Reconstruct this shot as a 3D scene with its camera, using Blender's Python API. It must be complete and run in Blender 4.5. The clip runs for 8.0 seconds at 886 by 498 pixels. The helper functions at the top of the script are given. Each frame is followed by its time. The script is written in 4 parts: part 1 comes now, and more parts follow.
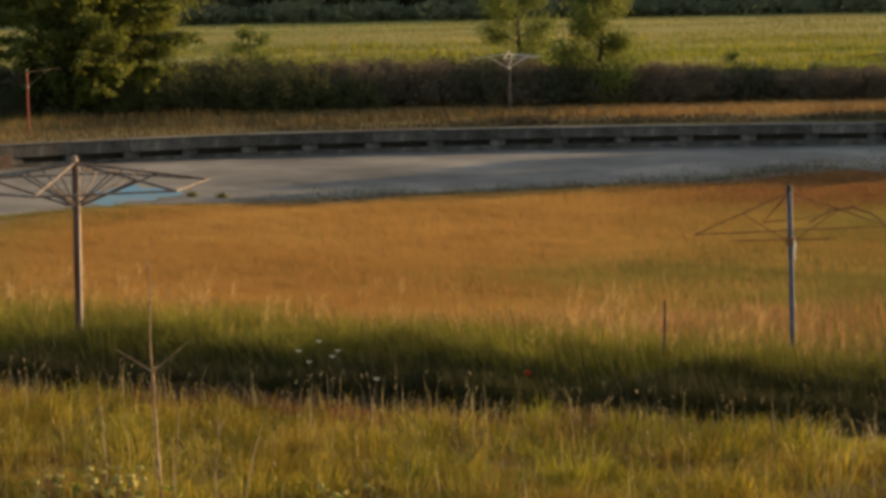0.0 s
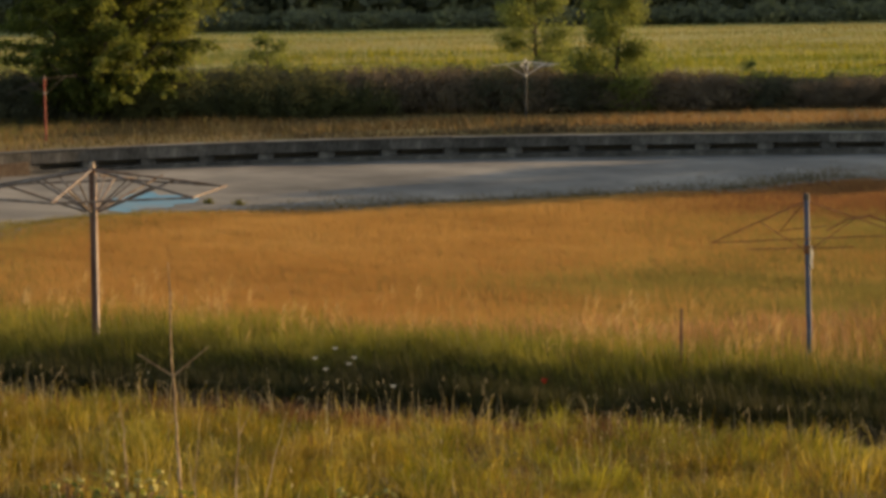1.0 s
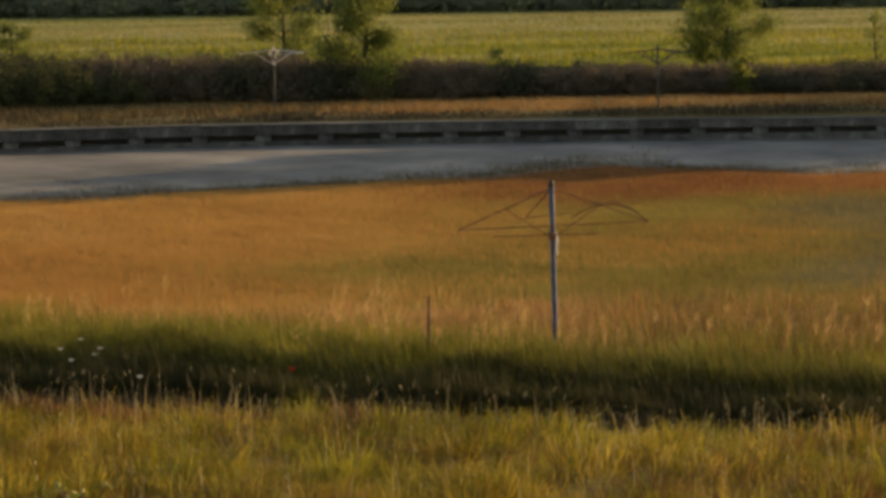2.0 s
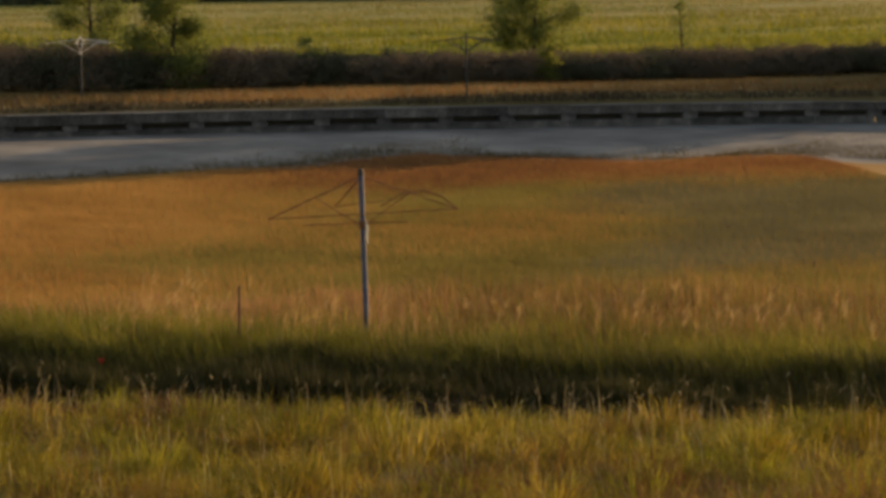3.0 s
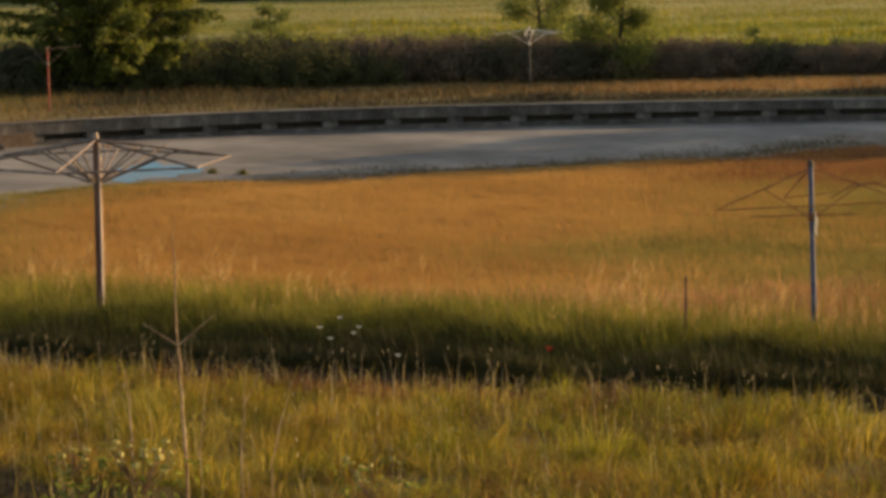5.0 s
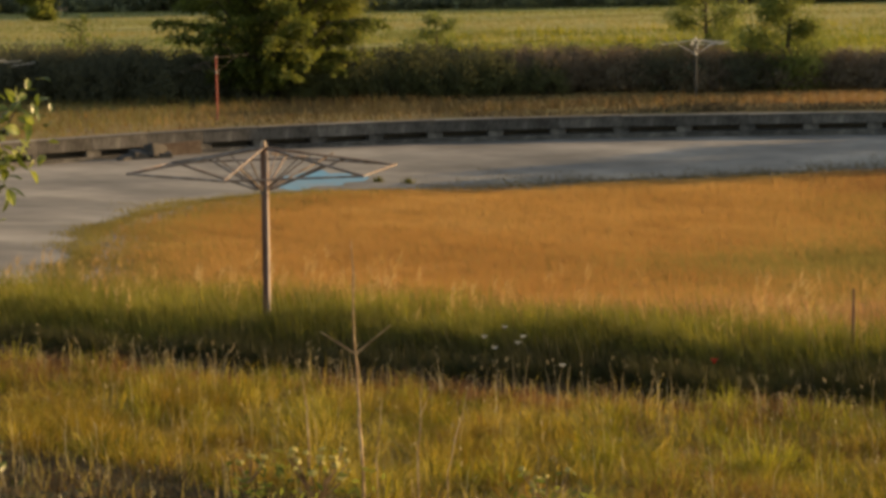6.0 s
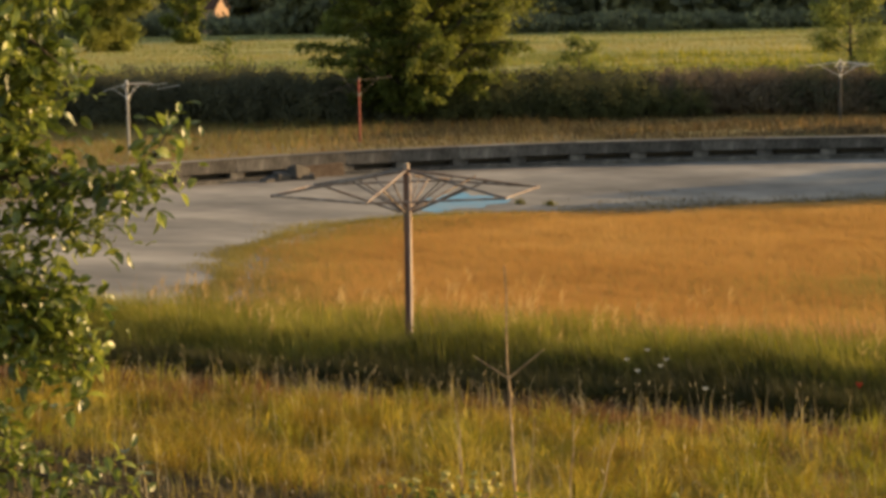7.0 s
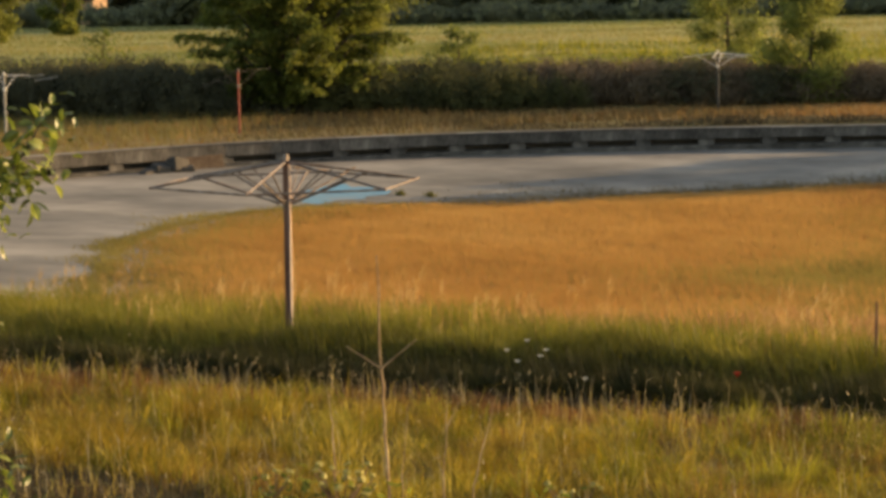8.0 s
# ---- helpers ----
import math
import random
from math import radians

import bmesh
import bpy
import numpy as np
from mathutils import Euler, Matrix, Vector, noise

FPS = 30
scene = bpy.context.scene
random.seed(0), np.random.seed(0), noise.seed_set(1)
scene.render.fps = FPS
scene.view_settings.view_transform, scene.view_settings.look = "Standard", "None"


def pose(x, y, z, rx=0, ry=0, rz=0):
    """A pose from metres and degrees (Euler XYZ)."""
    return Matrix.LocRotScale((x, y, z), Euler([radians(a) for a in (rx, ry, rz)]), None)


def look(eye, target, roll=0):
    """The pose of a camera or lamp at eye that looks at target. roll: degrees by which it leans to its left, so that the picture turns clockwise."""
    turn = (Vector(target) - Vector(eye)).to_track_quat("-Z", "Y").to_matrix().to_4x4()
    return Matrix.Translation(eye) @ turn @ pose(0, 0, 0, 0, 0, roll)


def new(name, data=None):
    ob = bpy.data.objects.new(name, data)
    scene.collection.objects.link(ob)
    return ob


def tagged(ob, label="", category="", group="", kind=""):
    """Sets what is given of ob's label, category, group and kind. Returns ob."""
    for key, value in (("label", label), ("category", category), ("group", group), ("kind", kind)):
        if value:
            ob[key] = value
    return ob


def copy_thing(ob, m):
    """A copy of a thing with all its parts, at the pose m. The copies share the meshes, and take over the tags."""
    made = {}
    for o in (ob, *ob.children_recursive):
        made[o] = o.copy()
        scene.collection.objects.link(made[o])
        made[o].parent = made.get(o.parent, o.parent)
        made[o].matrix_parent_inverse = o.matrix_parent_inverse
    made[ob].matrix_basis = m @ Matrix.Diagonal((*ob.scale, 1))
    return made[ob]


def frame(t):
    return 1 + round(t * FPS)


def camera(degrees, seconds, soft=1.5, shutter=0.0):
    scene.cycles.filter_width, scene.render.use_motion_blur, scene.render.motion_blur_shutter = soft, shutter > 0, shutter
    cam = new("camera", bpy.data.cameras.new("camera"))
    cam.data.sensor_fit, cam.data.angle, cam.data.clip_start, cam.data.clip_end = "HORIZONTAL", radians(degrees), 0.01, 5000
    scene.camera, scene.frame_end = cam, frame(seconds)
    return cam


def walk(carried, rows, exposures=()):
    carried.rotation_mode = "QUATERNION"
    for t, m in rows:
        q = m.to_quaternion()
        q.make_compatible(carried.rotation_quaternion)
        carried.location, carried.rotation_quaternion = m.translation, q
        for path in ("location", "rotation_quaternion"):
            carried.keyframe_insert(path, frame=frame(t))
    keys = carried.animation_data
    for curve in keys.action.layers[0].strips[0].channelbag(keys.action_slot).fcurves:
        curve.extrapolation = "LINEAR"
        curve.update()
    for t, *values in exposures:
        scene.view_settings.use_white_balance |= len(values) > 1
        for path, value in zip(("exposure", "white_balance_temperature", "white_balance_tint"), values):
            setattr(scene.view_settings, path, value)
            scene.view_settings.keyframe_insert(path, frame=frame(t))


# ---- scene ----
# ---------------------------------------------------------------- camera and walk
cam = camera(19.65, 8.0, soft=3.6)
PATH = [
    (0.0, 0.0015, 4.8017, -6.330, 1.030, 0.000),
    (0.5, 0.0006, 4.8012, -6.231, 1.066, 0.018),
    (1.0, -0.0036, 4.7990, -6.152, 0.914, 0.378),
    (1.5, -0.0009, 4.7998, -6.506, 0.903, -1.487),
    (2.0, 0.0330, 4.8004, -6.495, 0.673, -5.214),
    (2.2, 0.0340, 4.8000, -6.682, 0.585, -6.676),
    (2.5, 0.0370, 4.7990, -6.730, 0.610, -8.520),
    (2.8, 0.0400, 4.7980, -6.780, 0.660, -9.470),
    (3.0, 0.0410, 4.7975, -6.800, 0.710, -9.480),
    (3.3, 0.0390, 4.7972, -6.812, 0.794, -8.354),
    (3.5, 0.0277, 4.7988, -6.797, 1.085, -7.041),
    (4.0, 0.0155, 4.7979, -6.578, 1.000, -3.355),
    (4.5, -0.0030, 4.7983, -6.846, 0.647, -1.289),
    (4.7, -0.0030, 4.7980, -6.861, 0.917, -0.604),
    (5.8, -0.0140, 4.7994, -6.676, 1.124, 3.363),
    (6.0, -0.0190, 4.7995, -6.562, 1.136, 4.144),
    (6.5, -0.0269, 4.8000, -6.526, 1.425, 6.189),
    (7.0, -0.0324, 4.8023, -6.000, 1.310, 7.308),
    (7.5, -0.0339, 4.8028, -5.925, 1.216, 7.215),
    (8.0, -0.0229, 4.8008, -6.253, 1.266, 4.625),
]
walk(cam, [(t, pose(x, 0, z, 90 + pitch, roll, yaw)) for t, x, z, pitch, roll, yaw in PATH],
     exposures=[(t, 0.62 + e, 7950 + (250 if t > 5 else 0), 19 if 3 < t < 5 else 14) for t, e in ((0.0, 0.02), (1.0, 0.09), (2.0, -0.06), (3.5, -0.31), (4.5, -0.03), (6.0, 0.25), (7.0, 0.46), (8.0, 0.48))])

# ---------------------------------------------------------------- sun and sky
SUN_AZ, SUN_EL = 62.0, 11.0      # degrees to the right of straight ahead, above the horizon
world = bpy.data.worlds.new("sky")
scene.world = world
world.use_nodes = True
wn = world.node_tree.nodes
sky = wn.new("ShaderNodeTexSky")
sky.sky_type = "NISHITA"
sky.sun_disc = False
sky.sun_elevation, sky.sun_rotation = radians(SUN_EL), radians(SUN_AZ)
world.node_tree.links.new(sky.outputs[0], wn["Background"].inputs[0])
wn["Background"].inputs[1].default_value = 0.15
sun = new("sun", bpy.data.lights.new("sun", "SUN"))
sun.data.energy, sun.data.angle, sun.data.color = 4.1, radians(0.6), (1.0, 0.74, 0.42)
to_sun = Vector((math.sin(radians(SUN_AZ)) * math.cos(radians(SUN_EL)), math.cos(radians(SUN_AZ)) * math.cos(radians(SUN_EL)), math.sin(radians(SUN_EL))))
sun.matrix_world = look(to_sun * 50, (0, 0, 0))

# ---------------------------------------------------------------- materials


def material(name, colours, scale=3.0, fine=40.0, rough=0.8, bump=0.0, metal=0.0, thin=0.0, island=0.0, spec=0.3, stretch=(1, 1, 1), obrand=0.0, grain=0.4):
    """colours: two or three base colours spread by noise at two scales. thin: share of light let through; island: random spread of
    brightness from piece to piece; grain: weight of the finer scale."""
    m = bpy.data.materials.new(name)
    m.use_nodes = True
    nt = m.node_tree
    nd, ln = nt.nodes, nt.links.new
    bsdf = nd["Principled BSDF"]
    co = nd.new("ShaderNodeTexCoord")
    mp = nd.new("ShaderNodeMapping")
    mp.inputs["Scale"].default_value = stretch
    ln(co.outputs["Object"], mp.inputs[0])
    n1, n2 = nd.new("ShaderNodeTexNoise"), nd.new("ShaderNodeTexNoise")
    for n, s, d in ((n1, scale, 5), (n2, fine, 3)):
        n.inputs["Scale"].default_value, n.inputs["Detail"].default_value = s, d
        ln(mp.outputs[0], n.inputs["Vector"])
    ramp = nd.new("ShaderNodeValToRGB")
    el = ramp.color_ramp.elements
    el[0].position, el[1].position = 0.32, 0.68
    el[0].color, el[1].color = (*colours[0], 1), (*colours[-1], 1)
    if len(colours) == 3:
        e = el.new(0.5)
        e.color = (*colours[1], 1)
    mixv = nd.new("ShaderNodeMath")
    mixv.operation = "MULTIPLY_ADD"
    ln(n2.outputs[0], mixv.inputs[0])
    mixv.inputs[1].default_value = grain
    sub = nd.new("ShaderNodeMath")
    sub.operation = "MULTIPLY_ADD"
    ln(n1.outputs[0], sub.inputs[0])
    sub.inputs[1].default_value, sub.inputs[2].default_value = 0.85, 0.075 - grain / 2
    ln(sub.outputs[0], mixv.inputs[2])
    last = mixv
    if island or obrand:
        if island:
            g, out = nd.new("ShaderNodeNewGeometry"), "Random Per Island"
        else:
            g, out = nd.new("ShaderNodeObjectInfo"), "Random"
        add = nd.new("ShaderNodeMath")
        add.operation = "MULTIPLY_ADD"
        ln(g.outputs[out], add.inputs[0])
        k = island or obrand
        add.inputs[1].default_value = k
        sh = nd.new("ShaderNodeMath")
        sh.operation = "SUBTRACT"
        ln(mixv.outputs[0], sh.inputs[0])
        sh.inputs[1].default_value = 0.5 * k + 0.07
        ln(sh.outputs[0], add.inputs[2])
        last = add
    ln(last.outputs[0], ramp.inputs[0])
    ln(ramp.outputs[0], bsdf.inputs["Base Color"])
    bsdf.inputs["Roughness"].default_value = rough
    bsdf.inputs["Metallic"].default_value = metal
    bsdf.inputs["Specular IOR Level"].default_value = spec
    if bump:
        b = nd.new("ShaderNodeBump")
        b.inputs["Strength"].default_value, b.inputs["Distance"].default_value = bump, 0.02
        ln(mixv.outputs[0], b.inputs["Height"])
        ln(b.outputs[0], bsdf.inputs["Normal"])
    if thin:
        tr, mix = nd.new("ShaderNodeBsdfTranslucent"), nd.new("ShaderNodeMixShader")
        ln(ramp.outputs[0], tr.inputs[0])
        mix.inputs[0].default_value = thin
        ln(bsdf.outputs[0], mix.inputs[1])
        ln(tr.outputs[0], mix.inputs[2])
        ln(mix.outputs[0], nd["Material Output"].inputs["Surface"])
    return m


M = dict(
    soil=material("soil", [(0.13, 0.085, 0.03), (0.22, 0.15, 0.05), (0.18, 0.15, 0.05)], 0.6, 9, 0.95, 0.4),
    straw=material("straw", [(0.241, 0.153, 0.017), (0.419, 0.301, 0.039), (0.635, 0.492, 0.099)], 0.5, 2.4, 0.65, thin=0.5, island=0.10, grain=1.1),
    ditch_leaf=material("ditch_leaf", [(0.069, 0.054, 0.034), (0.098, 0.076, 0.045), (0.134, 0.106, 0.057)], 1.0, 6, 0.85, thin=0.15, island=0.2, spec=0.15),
    green_grass=material("green_grass", [(0.110, 0.105, 0.007), (0.204, 0.195, 0.015), (0.355, 0.323, 0.038)], 0.6, 2.6, 0.65, thin=0.5, island=0.10, grain=1.0),
    strip_lit=material("strip_lit", [(0.091, 0.087, 0.015), (0.153, 0.145, 0.025), (0.248, 0.222, 0.043)], 0.6, 3.0, 0.7, thin=0.45, island=0.12, grain=0.8),
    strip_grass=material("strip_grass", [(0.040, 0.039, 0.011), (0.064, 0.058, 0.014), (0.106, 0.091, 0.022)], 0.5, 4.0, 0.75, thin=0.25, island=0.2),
    olive_grass=material("olive_grass", [(0.165, 0.138, 0.040), (0.218, 0.180, 0.054), (0.27, 0.218, 0.068)], 0.15, 0.7, 0.75, thin=0.4, island=0.05),
    russet=material("russet", [(0.115, 0.050, 0.020), (0.21, 0.100, 0.032), (0.34, 0.19, 0.058)], 0.8, 2.8, 0.75, thin=0.4, island=0.15, grain=0.8),
    dry_grass=material("dry_grass", [(0.316, 0.173, 0.058), (0.368, 0.213, 0.074), (0.421, 0.258, 0.098)], 0.12, 0.6, 0.75, thin=0.45, island=0.02),
    tan_grass=material("tan_grass", [(0.363, 0.187, 0.078), (0.421, 0.229, 0.099), (0.500, 0.299, 0.138)], 0.4, 2.0, 0.75, thin=0.45, island=0.07, grain=0.5),
    thatch=material("thatch", [(0.36, 0.18, 0.045), (0.46, 0.25, 0.07)], 0.3, 3, 0.95, 0.4),
    bank_grass=material("bank_grass", [(0.17, 0.088, 0.032), (0.30, 0.165, 0.058), (0.48, 0.29, 0.11)], 0.22, 1.5, 0.75, thin=0.4, island=0.12, grain=0.7),
    field=material("field", [(0.115, 0.125, 0.024), (0.20, 0.195, 0.04), (0.28, 0.25, 0.075)], 0.06, 0.5, 0.9, thin=0.0, stretch=(0.4, 1.0, 1.0), grain=0.7),
    field_grass=material("field_grass", [(0.050, 0.085, 0.013), (0.135, 0.162, 0.030), (0.30, 0.275, 0.085)], 0.05, 0.24, 0.75, thin=0.45, island=0.02, stretch=(0.25, 1.0, 1.0), grain=1.2),
    hay=material("hay", [(0.13, 0.12, 0.038), (0.24, 0.205, 0.080), (0.35, 0.29, 0.135)], 0.05, 0.25, 0.8, thin=0.4, island=0.03, stretch=(0.3, 1.0, 1.0), grain=1.0),
    plume=material("plume", [(0.44, 0.28, 0.10), (0.55, 0.37, 0.16), (0.64, 0.47, 0.24)], 0.6, 4.0, 0.7, thin=0.4, island=0.2),
    gold=material("gold_blade", [(0.38, 0.28, 0.05), (0.50, 0.38, 0.085), (0.62, 0.50, 0.16)], 0.6, 3.0, 0.6, thin=0.45, island=0.15),
    russet_meadow=material("russet_meadow", [(0.17, 0.080, 0.036), (0.225, 0.108, 0.047), (0.28, 0.14, 0.06)], 0.2, 1.0, 0.8, thin=0.4, island=0.04),
    bank_shade_weeds=material("bank_shade_weeds", [(0.060, 0.044, 0.019), (0.098, 0.070, 0.028), (0.16, 0.11, 0.040)], 0.3, 1.5, 0.8, thin=0.3, island=0.1, grain=0.6),
    terrace=material("terrace_grass", [(0.165, 0.135, 0.026), (0.26, 0.208, 0.046), (0.38, 0.30, 0.090)], 0.5, 2.4, 0.7, thin=0.45, island=0.1, grain=0.8),
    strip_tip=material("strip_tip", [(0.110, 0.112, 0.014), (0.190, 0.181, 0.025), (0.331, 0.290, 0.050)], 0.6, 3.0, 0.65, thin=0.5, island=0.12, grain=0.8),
    sage=material("sage_grass", [(0.135, 0.122, 0.068), (0.170, 0.155, 0.086), (0.205, 0.18, 0.095)], 0.12, 0.6, 0.8, thin=0.35, island=0.03),
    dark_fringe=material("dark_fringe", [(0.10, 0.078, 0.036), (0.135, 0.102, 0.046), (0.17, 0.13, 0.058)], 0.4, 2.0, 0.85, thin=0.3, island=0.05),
    seed=material("seed", [(0.45, 0.36, 0.20), (0.62, 0.52, 0.34)], 2, 20, 0.7, thin=0.3, island=0.3),
    concrete=material("concrete", [(0.044, 0.040, 0.036), (0.108, 0.098, 0.089), (0.225, 0.205, 0.182)], 1.3, 7.0, 0.9, 0.35, obrand=0.16, stretch=(1.0, 1.0, 0.45)),
    floor_concrete=material("floor_concrete", [(0.109, 0.100, 0.088), (0.190, 0.172, 0.149), (0.304, 0.274, 0.234)], 0.34, 1.6, 0.85, 0.1, stretch=(0.85, 1.0, 1.0), grain=0.25),
    coping=material("coping_concrete", [(0.11, 0.10, 0.092), (0.20, 0.185, 0.168), (0.30, 0.28, 0.25)], 1.1, 6.0, 0.9, 0.3, obrand=0.3),
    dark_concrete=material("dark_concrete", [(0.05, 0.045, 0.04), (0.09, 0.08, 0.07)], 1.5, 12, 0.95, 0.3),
    blue_paint=material("blue_paint", [(0.22, 0.25, 0.27), (0.13, 0.27, 0.36), (0.10, 0.30, 0.44)], 0.9, 6, 0.75, 0.1),
    wood=material("weathered_wood", [(0.107, 0.050, 0.034), (0.156, 0.080, 0.056), (0.213, 0.128, 0.096)], 3, 30, 0.85, 0.3, stretch=(4, 4, 0.4)),
    lit_wood=material("lit_wood", [(0.352, 0.267, 0.218), (0.459, 0.368, 0.317), (0.260, 0.151, 0.106)], 2.5, 25, 0.85, 0.3, stretch=(4, 4, 0.5)),
    rusty=material("rusty_steel", [(0.10, 0.065, 0.05), (0.16, 0.12, 0.10), (0.25, 0.22, 0.20)], 6, 60, 0.5, 0.2, metal=0.2),
    rust_wire=material("rust_wire", [(0.13, 0.052, 0.026), (0.20, 0.085, 0.042), (0.26, 0.13, 0.07)], 8, 60, 0.8, 0.2),
    shrub_leaf=material("shrub_leaf", [(0.030, 0.026, 0.012), (0.046, 0.042, 0.016), (0.085, 0.085, 0.026)], 3, 20, 0.6, thin=0.2, island=0.3),
    grey_steel=material("grey_steel", [(0.20, 0.19, 0.18), (0.30, 0.29, 0.28)], 5, 50, 0.45, 0.15, metal=0.3),
    blue_steel=material("blue_steel", [(0.03, 0.045, 0.09), (0.05, 0.075, 0.15), (0.11, 0.13, 0.18)], 5, 40, 0.45, 0.15, spec=0.5),
    dull_steel=material("dull_steel", [(0.034, 0.034, 0.036), (0.058, 0.058, 0.060)], 5, 50, 0.7, 0.15, metal=0.1),
    pale_steel=material("pale_steel", [(0.42, 0.40, 0.38), (0.55, 0.53, 0.50)], 5, 50, 0.5, 0.15),
    red_steel=material("red_steel", [(0.26, 0.045, 0.03), (0.36, 0.075, 0.05)], 5, 40, 0.55, 0.1),
    brown_concrete=material("brown_concrete", [(0.07, 0.045, 0.032), (0.12, 0.08, 0.055), (0.16, 0.115, 0.08)], 2.0, 9, 0.95, 0.4),
    hedge_leaf=material("hedge_leaf", [(0.084, 0.084, 0.056), (0.100, 0.100, 0.062), (0.118, 0.118, 0.068)], 0.5, 4, 0.85, thin=0.2, island=0.2, spec=0.1),
    bush_leaf=material("bush_leaf", [(0.072, 0.076, 0.036), (0.108, 0.114, 0.048), (0.16, 0.16, 0.058)], 0.6, 4, 0.8, thin=0.35, island=0.2, spec=0.15),
    brown_leaf=material("brown_leaf", [(0.155, 0.120, 0.088), (0.185, 0.142, 0.098), (0.21, 0.165, 0.105)], 0.6, 4, 0.85, thin=0.2, island=0.2, spec=0.1),
    tree_leaf=material("tree_leaf", [(0.070, 0.092, 0.020), (0.155, 0.180, 0.036), (0.30, 0.305, 0.070)], 0.5, 3, 0.6, thin=0.58, island=0.2),
    young_leaf=material("young_leaf", [(0.12, 0.15, 0.038), (0.20, 0.23, 0.058), (0.31, 0.325, 0.095)], 0.6, 4, 0.65, thin=0.55, island=0.2),
    willow_leaf=material("willow_leaf", [(0.125, 0.145, 0.030), (0.20, 0.215, 0.045), (0.30, 0.30, 0.080)], 0.4, 3, 0.65, thin=0.55, island=0.25),
    hazy_leaf=material("hazy_leaf", [(0.18, 0.19, 0.125), (0.25, 0.26, 0.145), (0.34, 0.335, 0.17)], 0.15, 1, 0.8, thin=0.55, island=0.4),
    near_leaf=material("near_leaf", [(0.060, 0.086, 0.014), (0.135, 0.175, 0.026), (0.29, 0.32, 0.066)], 6, 60, 0.38, thin=0.42, island=0.5, spec=0.6),
    bark=material("bark", [(0.045, 0.036, 0.028), (0.085, 0.066, 0.050)], 6, 40, 0.9, 0.4, stretch=(2, 2, 0.5)),
    stem=material("stem", [(0.150, 0.090, 0.050), (0.275, 0.181, 0.100), (0.425, 0.312, 0.188)], 12, 70, 0.7, 0.2, grain=0.8),
    yellow=material("yellow_petal", [(0.30, 0.26, 0.06), (0.46, 0.41, 0.13)], 20, 90, 0.6, thin=0.3, island=0.3),
    white=material("white_petal", [(0.62, 0.60, 0.52), (0.78, 0.76, 0.68)], 20, 90, 0.6, thin=0.3),
    red=material("red_petal", [(0.40, 0.035, 0.018), (0.52, 0.06, 0.03)], 20, 90, 0.6, thin=0.3),
    plaster=material("plaster", [(0.55, 0.36, 0.24), (0.66, 0.45, 0.31)], 0.8, 6, 0.9, 0.1),
    roof=material("roof_tile", [(0.10, 0.05, 0.035), (0.16, 0.08, 0.05)], 1.5, 8, 0.85, 0.2),
    glass=material("dark_glass", [(0.02, 0.025, 0.03), (0.03, 0.035, 0.04)], 1, 4, 0.1, spec=0.6),
)

# ---------------------------------------------------------------- building helpers
rng = np.random.default_rng(7)


def mesh_of(name, verts, faces, mat, smooth=False):
    """A mesh out of an (n, 3) array of corners and an (m, 3) or (m, 4) array of faces."""
    me = bpy.data.meshes.new(name)
    verts, faces = np.asarray(verts, np.float32), np.asarray(faces, np.int32)
    k = faces.shape[1]
    me.vertices.add(len(verts))
    me.vertices.foreach_set("co", verts.ravel())
    me.loops.add(faces.size)
    me.loops.foreach_set("vertex_index", faces.ravel())
    me.polygons.add(len(faces))
    me.polygons.foreach_set("loop_start", np.arange(len(faces), dtype=np.int32) * k)
    me.polygons.foreach_set("loop_total", np.full(len(faces), k, np.int32))
    me.polygons.foreach_set("use_smooth", np.full(len(faces), smooth, bool))
    me.materials.append(mat)
    me.update(calc_edges=True)
    me.validate()
    return me


def part(name, data, mat=None, parent=None, label=""):
    """One mesh object, from a mesh or a bmesh, under a thing or a part."""
    if isinstance(data, bmesh.types.BMesh):
        me = bpy.data.meshes.new(name)
        bmesh.ops.recalc_face_normals(data, faces=data.faces)
        data.to_mesh(me)
        data.free()
        me.materials.append(mat)
        data = me
    ob = new(name, data)
    ob.parent = parent
    if label:
        ob["label"] = label
    return ob


def thing(name, m, label, category, group="", kind=""):
    ob = new(name)
    ob.empty_display_size = 0.2
    ob.matrix_basis = m
    return tagged(ob, label, category, group, kind)


def rod(bm, a, b, r0, r1=None, sides=6):
    """A straight bar from a to b."""
    a, b = Vector(a), Vector(b)
    r1 = r0 if r1 is None else r1
    q = (b - a).to_track_quat("Z", "Y").to_matrix().to_4x4()
    bmesh.ops.create_cone(bm, cap_ends=True, segments=sides, radius1=r0, radius2=r1, depth=(b - a).length,
                          matrix=Matrix.Translation((a + b) / 2) @ q)
    return bm


def tube(bm, pts, radii, sides=7):
    """A tapered tube along a row of points."""
    rings = []
    for i, p in enumerate(pts):
        p = Vector(p)
        d = (Vector(pts[min(i + 1, len(pts) - 1)]) - Vector(pts[max(i - 1, 0)])).normalized()
        u = d.cross(Vector((0.31, 0.95, 0.05))).normalized()
        v = d.cross(u)
        rings.append([bm.verts.new(p + radii[i] * (u * math.cos(2 * math.pi * k / sides) + v * math.sin(2 * math.pi * k / sides))) for k in range(sides)])
    for r, s in zip(rings, rings[1:]):
        for k in range(sides):
            bm.faces.new((r[k], r[(k + 1) % sides], s[(k + 1) % sides], s[k]))
    bm.faces.new(rings[0][::-1])
    bm.faces.new(rings[-1])
    return bm


